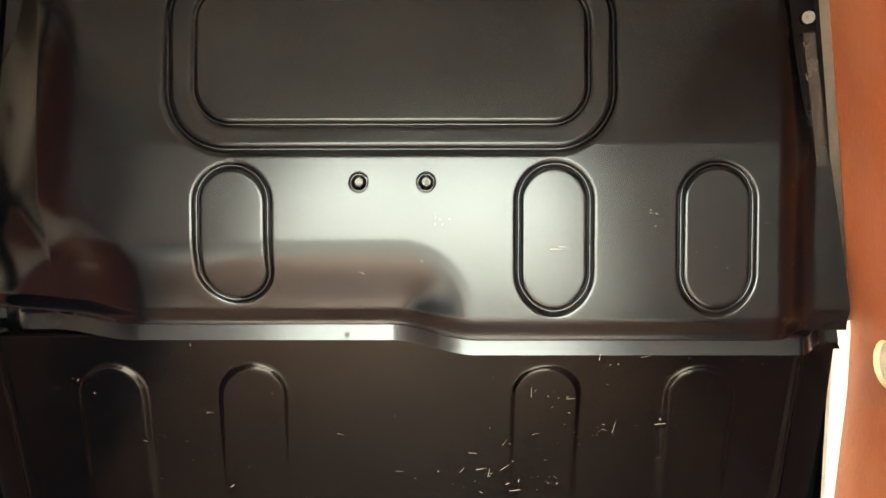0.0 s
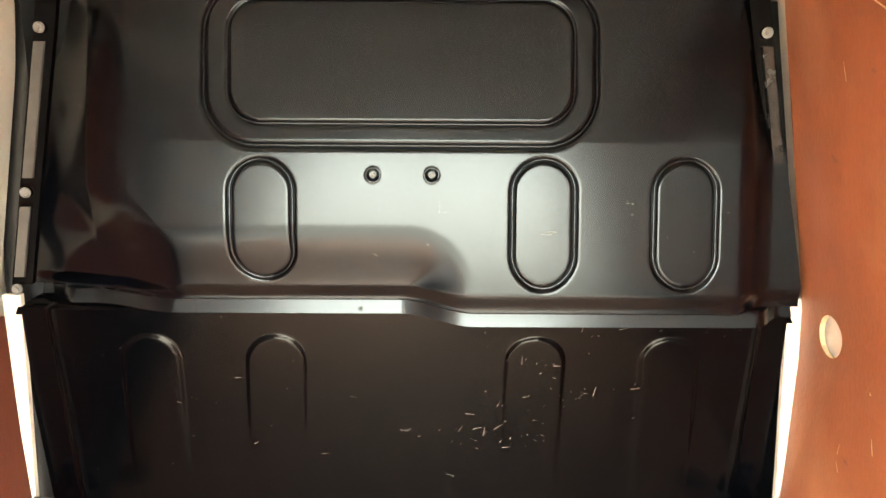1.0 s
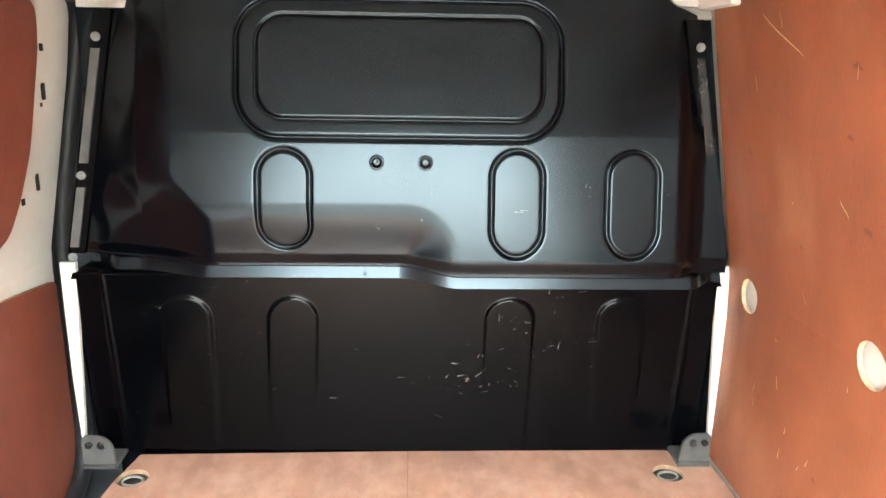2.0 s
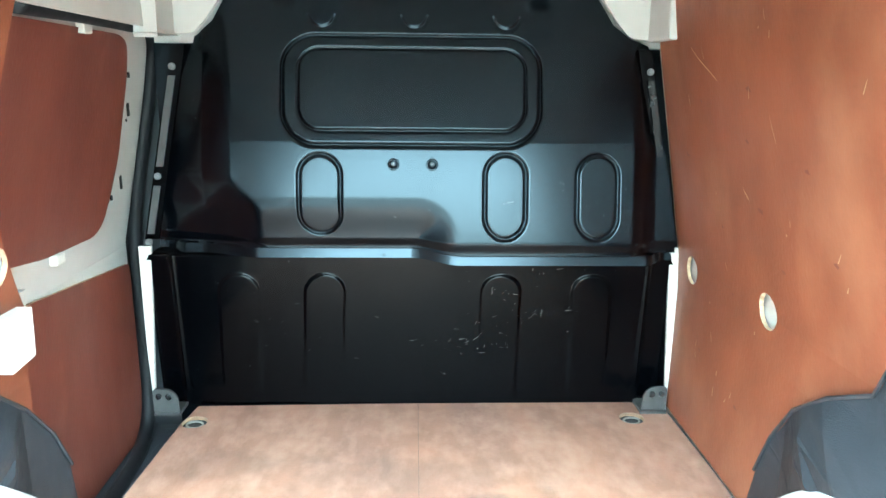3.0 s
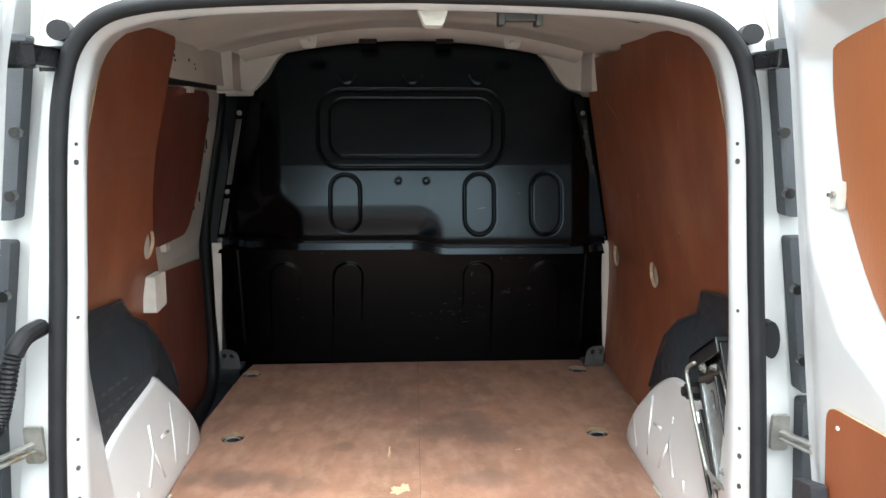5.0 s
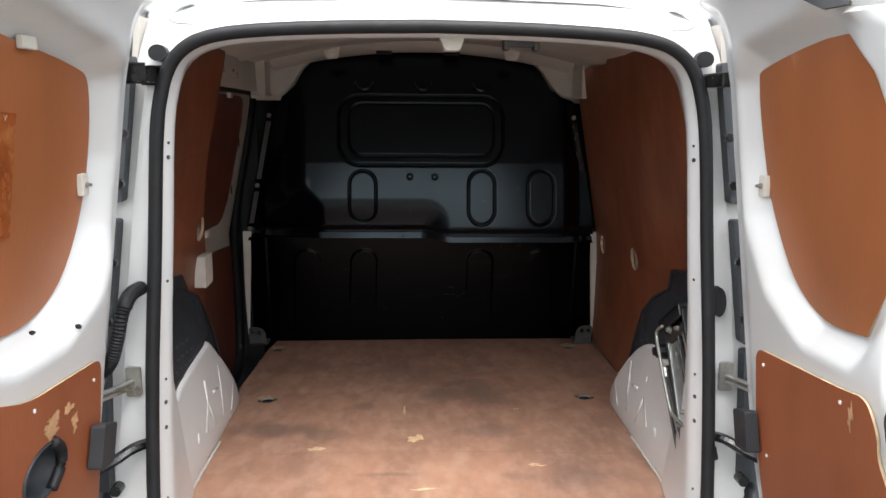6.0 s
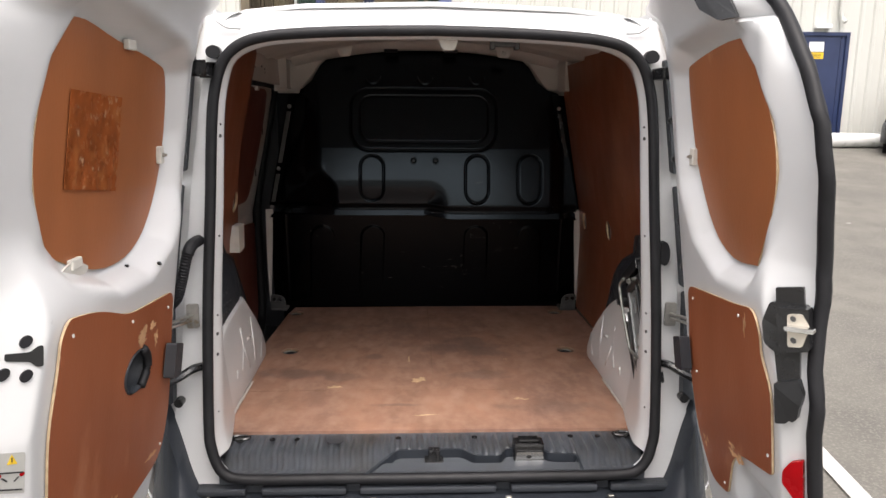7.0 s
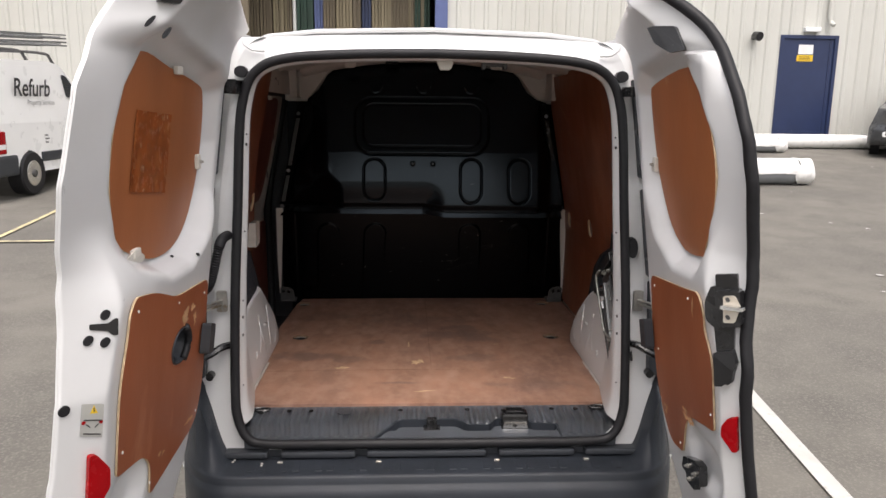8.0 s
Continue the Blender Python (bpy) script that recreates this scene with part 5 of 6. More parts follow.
        plate(bm, rounded([(xc(z0) + 0.006, z0), (xc(z0) + w0, z0), (xc(z1) + w1, z1), (xc(z1) + 0.010, z1)], 0.008), 0.03, lambda u, v, w: (s * u, rear_y(v) - 0.018 + w, v), rim=0)
        tr = part("corner_trim", bm, M_PLASTIC, van, "dark grey plastic corner trim")
        for zb in ((1.40, 1.5) if z0 > 1.3 else (1.12, 1.24) if z0 > 1 else (0.88, 0.98)):
            bm = bmesh.new()
            disc(bm, (s * (xc(zb) + 0.010), rear_y(zb) - 0.02, zb), (0, -1, 0), 0.009, 0.012, 12)
            part("trim_stud", bm, M_BLACK, tr)
    # rubber buffers
    for x, z, rx, rz in ((0.568, 1.662, 0.019, 0.017), *(((0.612, 1.150, 0.015, 0.032),) if s > 0 else ())):
        bm = bmesh.new()
        plate(bm, circle(x, z, rx, 16, rz), 0.02, lambda u, v, w: (s * u, rear_y(v) - 0.012 + w, v), rim=0)
        part("rubber_buffer", bm, M_RUBBER, van)

# wider door: pull recess, latch slot, plugs, label, reflector, wiring hose
L = doors[-1]
bm = bmesh.new()
rings = []
for r, w in ((0.96, 0.070), (0.95, 0.078), (0.90, 0.077), (0.84, 0.066), (0.74, 0.045), (0.45, 0.034), (0.05, 0.032)):
    rings.append([bm.verts.new(door_pt(-1, u, v, w)) for u, v in circle(-0.284, 0.968, 0.064 * r, 32, 0.048 * r)])
for p, q in zip(rings, rings[1:]):
    for k in range(32):
        bm.faces.new((p[k - 1], p[k], q[k], q[k - 1]))
bm.faces.new(rings[-1])
pull = part("pull_recess", bm, M_PLASTIC, L, "dark grey oval pull recess", smooth=True)
bm = bmesh.new()
tube(bm, spline([door_pt(-1, -0.262 + dy, 0.968 + dz, 0.076) for dy, dz in ((0.0, 0.043), (0.022, 0.022), (0.03, 0.0), (0.022, -0.022), (0.0, -0.043))], 4), 0.010, 8)
part("grip", bm, M_RUBBER, pull, smooth=True)
bm = bmesh.new()
plate(bm, rounded([(0.063, 1.149), (0.026, 1.143), (0.014, 1.150), (0.007, 1.149), (0.001, 1.116), (0.011, 1.117), (0.024, 1.128), (0.061, 1.138)], 0.003), 0.002, lambda u, v, w: closing_pt(-1, u, v, 0.0005 + w), rim=0)
part("latch_slot", bm, M_DARK, L, "dark open latch slot")
for e2, z, r in ((0.035, 1.161, 0.0095), (0.060, 1.118, 0.0095), (0.025, 1.107, 0.0095), (0.085, 0.994, 0.011)):
    bm = bmesh.new()
    plate(bm, circle(e2, z, r, 18), 0.004, lambda u, v, w: closing_pt(-1, u, v, w - 0.0005), rim=0)
    part("rubber_plug", bm, M_RUBBER, L)
for e2, z in ((0.036, 1.729), (-0.013, 1.709)):
    bm = bmesh.new()
    plate(bm, circle(e2, z, 0.0055, 16, 0.012), 0.004, lambda u, v, w: closing_pt(-1, u, v, w - 0.0005), rim=0)
    part("rubber_plug", bm, M_RUBBER, L)
for y in (-0.17, -0.225):
    bm = bmesh.new()
    zd = 1.180 - (y + 0.17) * 0.1
    wd = float(door_relief(-1, np.array([[y]]), np.array([[zd]]))[0, 0])
    plate(bm, circle(y, zd, 0.007, 12, 0.004), 0.003, lambda u, v, w: door_pt(-1, u, v, wd + w - 0.8 * (v - zd)), rim=0)
    part("drain_hole", bm, M_DARK, L)
bm = bmesh.new()
plate(bm, rounded([(0.052, 0.998), (0.009, 0.984), (0.010, 0.912), (0.054, 0.930)], 0.003), 0.001, lambda u, v, w: closing_pt(-1, u, v, 0.0012 + w), rim=0)
lab = part("warning_label", bm, M_LABEL, L, "silver warning label with a yellow triangle")
bm = bmesh.new()
plate(bm, [(0.036, 0.973), (0.021, 0.969), (0.029, 0.988)], 0.0006, lambda u, v, w: closing_pt(-1, u, v, 0.0026 + w), rim=0)
part("triangle", bm, M_SIGNYEL, lab)
bm = bmesh.new()
for (y0, z0), (y1, z1) in (((0.043, 0.952), (0.036, 0.944)), ((0.026, 0.940), (0.019, 0.946)), ((0.048, 0.963), (0.013, 0.951)), ((0.048, 0.934), (0.014, 0.921)), ((0.029, 0.983), (0.029, 0.975))):
    tube(bm, [closing_pt(-1, y0, z0, 0.003), closing_pt(-1, y1, z1, 0.003)], 0.0012, 5)
part("pictogram", bm, M_INK, lab)
bm = bmesh.new()
for y0, z0 in ((0.048, 0.957), (0.014, 0.948)):
    plate(bm, circle(y0, z0, 0.004, 10), 0.0008, lambda u, v, w: closing_pt(-1, u, v, 0.0026 + w), rim=0)
part("red_mark", bm, M_RED, lab)
bm = bmesh.new()
plate(bm, rounded([(0.039, 0.885), (0.025, 0.883), (-0.004, 0.842), (-0.006, 0.799), (0.010, 0.772), (0.039, 0.772)], 0.006), 0.012, lambda u, v, w: closing_pt(-1, u, v, 0.001 + w), rim=0)
part("reflector", bm, M_RED, L, "red plastic reflector")
bm = bmesh.new()
plate(bm, rounded([(0.064, 1.79), (0.024, 1.792), (0.013, 1.766), (0.059, 1.767)], 0.004), 0.014, lambda u, v, w: closing_pt(-1, u, v, w), rim=0)
part("top_latch", bm, M_BLACK, L)
bm = bmesh.new()
plate(bm, rounded([(-0.50, 1.238), (-0.455, 1.25), (-0.40, 1.225), (-0.41, 1.212), (-0.49, 1.222)], 0.01), 0.004, lambda u, v, w: door_pt(-1, u, v, 0.012 + w), rim=0)
part("tape_remnant", bm, M_FOAM, L, "torn white tape")
# scuffed square on the window panel
bm = bmesh.new()
plate(bm, [(-0.483, 1.556), (-0.281, 1.543), (-0.289, 1.357), (-0.494, 1.383)], 0.0012, lambda u, v, w: door_pt(-1, u, v, 0.0095 + w), rim=0)
part("scuffed_square", bm, M_PATCH, L, "dark scuffed rectangle on the ply")
# hose between pillar and door
bm = bmesh.new()
path = spline([(-0.612, 0.085, 1.185), (-0.616, 0.035, 1.182), (-0.622, 0.008, 1.155), (-0.634, 0.0, 1.10), (-0.648, -0.004, 1.055), (-0.668, -0.008, 1.035), (-0.70, -0.008, 1.028)], 16)
tube(bm, path, [0.015 if i < 30 else 0.0115 + 0.003 * (i % 2) for i in range(len(path))], 12)
part("wiring_hose", bm, M_RUBBER, van, "ribbed black rubber wiring hose")

# narrower door: edge seal, latches, reflector, hinge
R = doors[1]
bm = bmesh.new()
tube(bm, [closing_pt(1, float(np.interp(z, *WIDE[1])), z, 0.004) for z in np.linspace(0.40, 1.85, 60)], 0.0138, 10)
part("edge_seal", bm, M_RUBBER, R, "black rubber door edge seal", smooth=True)
for pts in (((0.033, 1.203), (0.084, 1.212), (0.081, 1.170), (0.029, 1.160)), ((0.011, 1.095), (0.060, 1.105), (0.046, 1.035), (0.005, 1.030))):
    bm = bmesh.new()
    plate(bm, rounded(pts, 0.003), 0.008, lambda u, v, w: closing_pt(1, u, v, w), rim=0)
    part("latch_backing", bm, M_BLACK, R)
bm = bmesh.new()
plate(bm, rounded([(-0.001, 1.135), (0.021, 1.176), (0.090, 1.180), (0.076, 1.097), (0.012, 1.083), (-0.006, 1.097)], 0.008), 0.012, lambda u, v, w: closing_pt(1, u, v, w), rim=0)
plate(bm, rounded([(0.040, 1.172), (0.098, 1.180), (0.086, 1.106), (0.030, 1.093)], 0.006), 0.028, lambda u, v, w: closing_pt(1, u, v, 0.012 + w), rim=0)
lt = part("latch_box", bm, M_BLACK, R, "black door latch with bright steel bolt")
bm = bmesh.new()
plate(bm, rounded([(0.061, 1.166), (0.086, 1.171), (0.097, 1.149), (0.076, 1.112), (0.050, 1.108)], 0.005), 0.004, lambda u, v, w: closing_pt(1, u, v, 0.041 + w), rim=0)
part("latch_plate", bm, M_ZINC, lt, "pale plated latch plate")
bm = bmesh.new()
plate(bm, rounded([(0.058, 1.148), (0.108, 1.151), (0.107, 1.143), (0.057, 1.140)], 0.003), 0.016, lambda u, v, w: closing_pt(1, u, v, 0.046 + w), rim=0)
part("latch_bolt", bm, M_CHROME, lt)
for e2, z in ((0.071, 1.160), (0.064, 1.122)):
    bm = bmesh.new()
    plate(bm, circle(e2, z, 0.005, 10), 0.003, lambda u, v, w: closing_pt(1, u, v, 0.045 + w), rim=0)
    part("screw", bm, M_GREYMETAL, lt)
bm = bmesh.new()
plate(bm, rounded([(0.003, 1.030), (0.050, 1.046), (0.053, 1.020), (0.042, 0.995), (0.038, 0.972), (0.030, 0.964), (0.024, 0.966), (0.018, 0.958), (-0.001, 0.953)], 0.004), 0.018, lambda u, v, w: closing_pt(1, u, v, 0.006 + w), rim=0)
part("lever_cover", bm, M_JACKBLACK, R, "broken black plastic lever cover")
bm = bmesh.new()
plate(bm, rounded([(0.008, 0.854), (0.022, 0.876), (0.045, 0.887), (0.044, 0.8), (0.032, 0.795), (0.006, 0.828)], 0.005), 0.012, lambda u, v, w: closing_pt(1, u, v, 0.001 + w), rim=0)
part("reflector", bm, M_RED, R, "red plastic reflector")
bm = bmesh.new()
plate(bm, rounded([(-0.018, 1.758), (0.004, 1.762), (0.052, 1.759), (0.034, 1.703), (-0.005, 1.698), (-0.029, 1.722)], 0.004), 0.014, lambda u, v, w: closing_pt(1, u, v, w), rim=0)
part("top_latch", bm, M_JACKBLACK, R)
bm = bmesh.new()
plate(bm, rounded([(-0.295, 0.625), (-0.31, 0.662), (-0.39, 0.69), (-0.42, 0.688), (-0.415, 0.628), (-0.385, 0.62), (-0.38, 0.60), (-0.33, 0.60), (-0.325, 0.622)], 0.006), 0.022, lambda u, v, w: door_pt(1, u, v, 0.040 + w), rim=0)
hb = part("bottom_latch", bm, M_BLACK, R)
for y, z in ((-0.345, 0.652), (-0.355, 0.62), (-0.395, 0.655)):
    bolt(door_pt(1, y, z, 0.0622), (-1, 0, 0), 0.006, M_STEEL, hb, "screw")


# ---- the yard ----
def ground_z(y):
    return 0.0031 * np.clip(y, 0, 16.2) ** 2


gx = np.concatenate([[-600, -150, -60], np.linspace(-30, 30, 61), [60, 150, 600]])
gy = np.concatenate([[-600, -150, -50], np.linspace(-20, 17, 112), [30, 80, 200, 600]])
GX, GY = np.meshgrid(gx, gy)
tagged(sheet("ground", GX, GY, ground_z(GY) - 0.004 + 0.006 * np.sin(GX * 1.3) * np.sin(GY * 0.9), (0, 0, -0.3), M_TARMAC, None), "worn grey tarmac yard", "ground", kind="structure")


def strip(name, pts, w, material, label):
    """A painted line that follows the ground."""
    bm = bmesh.new()
    prev = None
    (xa, ya), (xb, yb) = pts
    n = Vector((yb - ya, xa - xb)).normalized() * w / 2
    for k in range(41):
        t = k / 40
        x, y = xa + (xb - xa) * t, ya + (yb - ya) * t
        row = [bm.verts.new((x + sg * n.x, y + sg * n.y, float(ground_z(y + sg * n.y)) + 0.009)) for sg in (-1, 1)]
        if prev:
            bm.faces.new((prev[0], prev[1], row[1], row[0]))
        prev = row
    return tagged(part(name, bm, material), label, "road marking", kind="structure")


strip("bay_line", ((1.30, -3.4), (1.90, 2.4)), 0.085, M_LINE, "white painted bay line on tarmac")
strip("yellow_line", ((-7.5, 5.45), (-3.2, 5.72)), 0.06, M_YELLOW, "faded yellow bay line on tarmac")
strip("yellow_line", ((-4.44, 5.66), (-4.68, 9.6)), 0.06, M_YELLOW, "faded yellow bay line on tarmac")
bm = bmesh.new()
rs = random.Random(8)
for k in range(60):
    x, y = rs.uniform(1.5, 12), rs.uniform(-1, 12)
    r = rs.uniform(0.008, 0.03) * (1 + y * 0.06)
    pts = [bm.verts.new((x + r * rs.uniform(0.5, 1.6) * math.cos(a), y + r * rs.uniform(0.5, 1.2) * math.sin(a), float(ground_z(y)) + 0.011)) for a in np.linspace(0, 2 * math.pi, 8)[:-1]]
    bm.faces.new(pts)
tagged(part("litter_specks", bm, M_LINE), "pale grit specks on tarmac", "litter", kind="stuff")

# ---- warehouse ----
BY = 16.2
wh = thing("warehouse", "warehouse clad in cream corrugated sheet with an open loading doorway", "warehouse")


def cladding(x0, x1, z0, z1, y=BY):
    pitch, deep = 0.333, 0.035
    n = int((x1 - x0) / pitch) + 1
    xs2, ys2 = [], []
    for k in range(n):
        for f, dy in ((0.0, 0), (0.60, 0), (0.70, -deep), (0.90, -deep)):
            xs2.append(min(x0 + (k + f) * pitch, x1))
            ys2.append(y + dy)
    bm = bmesh.new()
    lo = [bm.verts.new((x, yy, z0)) for x, yy in zip(xs2, ys2)]
    hi = [bm.verts.new((x, yy, z1)) for x, yy in zip(xs2, ys2)]
    for k in range(len(lo) - 1):
        if xs2[k + 1] - xs2[k] > 1e-4:
            bm.faces.new((lo[k], lo[k + 1], hi[k + 1], hi[k]))
    return bm


part("cladding", cladding(-16, -3.85, 0.6, 8.0), M_CLAD, wh)
part("cladding", cladding(0.90, 9.13, 0.6, 8.0), M_CLAD, wh)
part("cladding", cladding(10.61, 26, 0.6, 8.0), M_CLAD, wh)
part("cladding", cladding(9.13, 10.61, 3.34, 8.0), M_CLAD, wh)
part("cladding", cladding(-3.85, 0.90, 5.6, 8.0), M_CLAD, wh)
bm = bmesh.new()
box(bm, (-16.2, BY + 0.05, 0.5), (-3.85, BY + 0.2, 8.0))
box(bm, (0.90, BY + 0.05, 0.5), (26, BY + 0.2, 8.0))
box(bm, (-3.85, BY + 0.05, 5.6), (0.90, BY + 0.2, 8.0))
box(bm, (-16.2, BY + 0.2, 7.9), (26, BY + 9.0, 8.05))
box(bm, (-16.2, BY + 9.0, 0.5), (26, BY + 9.2, 8.0))
box(bm, (-16.2, BY + 0.2, 0.5), (-16.0, BY + 9.0, 8.0))
box(bm, (25.8, BY + 0.2, 0.5), (26, BY + 9.0, 8.0))
part("inner_wall", bm, M_TAN, wh)
bm = bmesh.new()
box(bm, (9.13, BY - 0.06, 0.80), (9.22, BY + 0.04, 3.34), 0.01)
box(bm, (10.52, BY - 0.06, 0.80), (10.61, BY + 0.04, 3.34), 0.01)
box(bm, (9.22, BY - 0.06, 3.25), (10.52, BY + 0.04, 3.34), 0.01)
part("door_frame", bm, M_BLUE, wh)
bm = bmesh.new()
box(bm, (9.22, BY - 0.025, 0.80), (10.40, BY + 0.025, 3.25), 0.01)
box(bm, (10.41, BY - 0.02, 0.80), (10.52, BY + 0.025, 3.25), 0.008)
box(bm, (9.27, BY - 0.04, 0.86), (10.30, BY - 0.022, 1.0), 0.004)
leaf = part("door_leaf", bm, M_BLUE, wh, "navy blue steel fire door with notices")
bm = bmesh.new()
box(bm, (9.62, BY - 0.035, 2.88), (9.99, BY - 0.027, 3.11), 0.002)
part("notice", bm, M_PAPER, leaf)
bm = bmesh.new()
box(bm, (9.59, BY - 0.036, 2.71), (10.00, BY - 0.028, 2.86), 0.002)
nt2 = part("notice", bm, M_SIGNYEL, leaf)
for k in range(3):
    bm = bmesh.new()
    box(bm, (9.64, BY - 0.039, 2.742 + k * 0.036), (9.93, BY - 0.0365, 2.754 + k * 0.036))
    part("print_bar", bm, M_INK, nt2)
bm = bmesh.new()
box(bm, (9.68, BY - 0.16, 3.41), (10.08, BY - 0.03, 3.52), 0.02)
part("bulkhead_light", bm, M_PAPER, wh, "white wall light above the door, unlit")
bm = bmesh.new()
tube(bm, [(10.30, BY - 0.10, 8.0), (10.30, BY - 0.10, 3.75), (10.33, BY - 0.14, 3.62), (10.36, BY - 0.2, 3.56)], 0.055, 10)
part("drainpipe", bm, M_CLAD, wh)
bm = bmesh.new()
disc(bm, (8.42, BY - 0.16, 3.31), (0.3, -1, -0.3), 0.09, 0.18, 14, 0.11)
box(bm, (8.39, BY - 0.12, 3.2), (8.51, BY - 0.03, 3.33), 0.01)
part("camera_housing", bm, M_BLACK, wh)
bm = bmesh.new()
box(bm, (0.60, BY - 0.12, 0.7), (0.90, BY + 0.1, 5.7), 0.02)
part("door_post", bm, M_BLUEPOST, wh)
bm = bmesh.new()
box(bm, (-4.0, BY - 0.10, 0.7), (-3.80, BY + 0.1, 5.7), 0.02)
part("door_post", bm, M_TAN, wh)
# tall stock stood in the doorway
rs = random.Random(6)
x = -4.15
for w, m in ((0.36, M_TAN), (0.30, M_TAN), (0.36, M_PALESTOCK), (0.10, M_TAN), (0.10, M_PAPER), (0.42, M_GREEN), (0.22, M_BLUEPOST), (0.30, M_TAN), (0.42, M_PALESTOCK), (0.20, M_TAN), (0.24, M_BLUE), (0.40, M_PALESTOCK), (0.14, M_TAN), (0.5, M_TAN), (0.4, M_GREEN)):
    st2 = thing("board_stack", "tall upright boards stored inside the doorway", "boards", "stock in the doorway")
    st2.location = (x + w / 2, BY + 1.2, 0.81)
    nb = max(2, int(w / 0.07))
    for k in range(nb):
        bm = bmesh.new()
        a, b = -w / 2 + k * w / nb, -w / 2 + (k + 1) * w / nb - 0.008
        box(bm, (a, rs.uniform(-0.1, 0.05), 0), (b, 0.5, rs.uniform(3.9, 4.5)), 0.004, seg=1)
        part("board", bm, m, st2)
    x += w + 0.015
bm = bmesh.new()
crate = thing("stock_crate", "large pale boarded crate on a pallet inside the doorway", "crate")
crate.location = (-0.02, BY + 1.4, 0.81)
box(bm, (-0.62, -0.2, 2.42), (0.42, 0.8, 4.4), 0.01)
part("panel", bm, M_PALESTOCK, crate)
for k in range(6):
    bm = bmesh.new()
    box(bm, (-0.62 + k * 0.2, -0.2, 0.0), (-0.54 + k * 0.2, 0.8, 2.40), 0.004, seg=1)
    part("post", bm, M_TAN, crate)

# ---- wrapped rolls by the wall and in the yard ----
def roll(x0, x1, y, r, material, wrap, cover, label):
    z = float(ground_z(y)) + r
    ob = thing("wrapped_roll", label, "roll", "wrapped rolls in the yard")
    bm = bmesh.new()
    rs2 = random.Random(int(abs(x0) * 10))
    n = 26
    pts = [(x0 + (x1 - x0) * k / n, y, z) for k in range(n + 1)]
    tube(bm, pts, [r * (0.35 if k in (0, n) else 0.97 + 0.03 * rs2.random()) for k in range(n + 1)], 18)
    part("roll_core", bm, material, ob, smooth=True)
    # loose plastic bag over an end, drawn in and folded past the core
    for a, b in wrap:
        bm = bmesh.new()
        n2 = 18
        rows = []
        for k in range(n2 + 1):
            f = k / n2
            row = []
            for j in range(28):
                th = 2 * math.pi * j / 28
                q = r * (1.03 + 0.035 * math.sin(5 * th + 7 * f) + 0.04 * rs2.random()) * (1 - 0.30 * float(ss(0.72, 1.0, f)) * (0.6 + 0.4 * math.sin(3 * th)))
                row.append(bm.verts.new((a + (b - a) * f + 0.05 * math.sin(3 * th + 1) * (1 - f), y + q * math.cos(th), max(z + q * math.sin(th), z - r + 0.004))))
            if rows:
                for j in range(28):
                    bm.faces.new((rows[-1][j - 1], rows[-1][j], row[j], row[j - 1]))
            rows.append(row)
        bm.faces.new(rows[-1])
        part("plastic_wrap", bm, M_WRAP, ob, "crumpled milky plastic", smooth=True)
    # sheet of plastic that still covers the top
    if cover:
        bm = bmesh.new()
        prev = None
        for k in range(41):
            x = x0 + (x1 - x0 - 0.06) * k / 40
            lo = math.pi * (1.0 + cover * (0.10 + 0.03 * math.sin(x * 9) + 0.02 * rs2.random()))
            row = [bm.verts.new((x, y + (r * 1.03 + 0.004 * rs2.random()) * math.cos(lo * j / 14), z + (r * 1.03 + 0.004 * rs2.random()) * math.sin(lo * j / 14))) for j in range(15)]
            if prev:
                for j in range(14):
                    bm.faces.new((prev[j], prev[j + 1], row[j + 1], row[j]))
            prev = row
        part("plastic_sheet", bm, M_WRAP, ob, "milky plastic over the top", smooth=True)
    return ob


roll(4.4, 6.50, 9.95, 0.215, M_GREYROLL, [(6.42, 6.72)], 0.3, "grey roll half covered in milky plastic on tarmac")
roll(6.6, 8.16, 13.9, 0.165, M_GREYROLL, [(8.08, 8.32)], 0.4, "grey roll with plastic wrapped end on tarmac")
roll(7.2, 10.70, 14.55, 0.165, M_WRAP, [(10.55, 11.12)], 0, "long white plastic-wrapped roll along the wall")

# ---- parked white van with a roof ladder rack ----
pv = thing("parked_van", "older white panel van parked with ladders on its roof", "van")
heading = radians(87)
PVM = Matrix.Translation((-5.43, 7.83, float(ground_z(9.0)) - 0.01)) @ Matrix.Rotation(heading, 4, "Z")
# local: x forward from the rear corner, y to the left, the visible side at y = 0
side = [(0.0, 0.42), (0.02, 0.95), (0.06, 1.45), (0.14, 1.76), (0.4, 1.85), (1.6, 1.88), (1.92, 1.83), (2.45, 1.36), (3.5, 1.08), (3.98, 0.85), (4.02, 0.4), (3.6, 0.30), (3.55, 0.5), (3.3, 0.62), (3.0, 0.5), (2.95, 0.30), (1.04, 0.30), (0.97, 0.52), (0.74, 0.64), (0.50, 0.5), (0.42, 0.32)]
bm = bmesh.new()
plate(bm, rounded([(*p, 0.06) for p in side], 0.06, 4), 1.66, lambda u, v, w: PVM @ Vector((u, w + (0.10 * max(v - 1.0, 0) if w < 0.8 else -0.10 * max(v - 1.0, 0)), v)), cuts=(1.0, 1.3, 1.6), rim=0)
part("body", bm, M_VANWHITE, pv)
bm = bmesh.new()
plate(bm, rounded([(1.94, 1.36), (1.88, 1.70), (2.02, 1.68), (2.30, 1.42), (2.34, 1.34)], 0.05), 0.01, lambda u, v, w: PVM @ Vector((u, -0.006 + 0.10 * max(v - 1.0, 0) - w, v)), cuts=(1.3, 1.5), rim=0)
part("side_window", bm, M_GLASSDARK, pv)
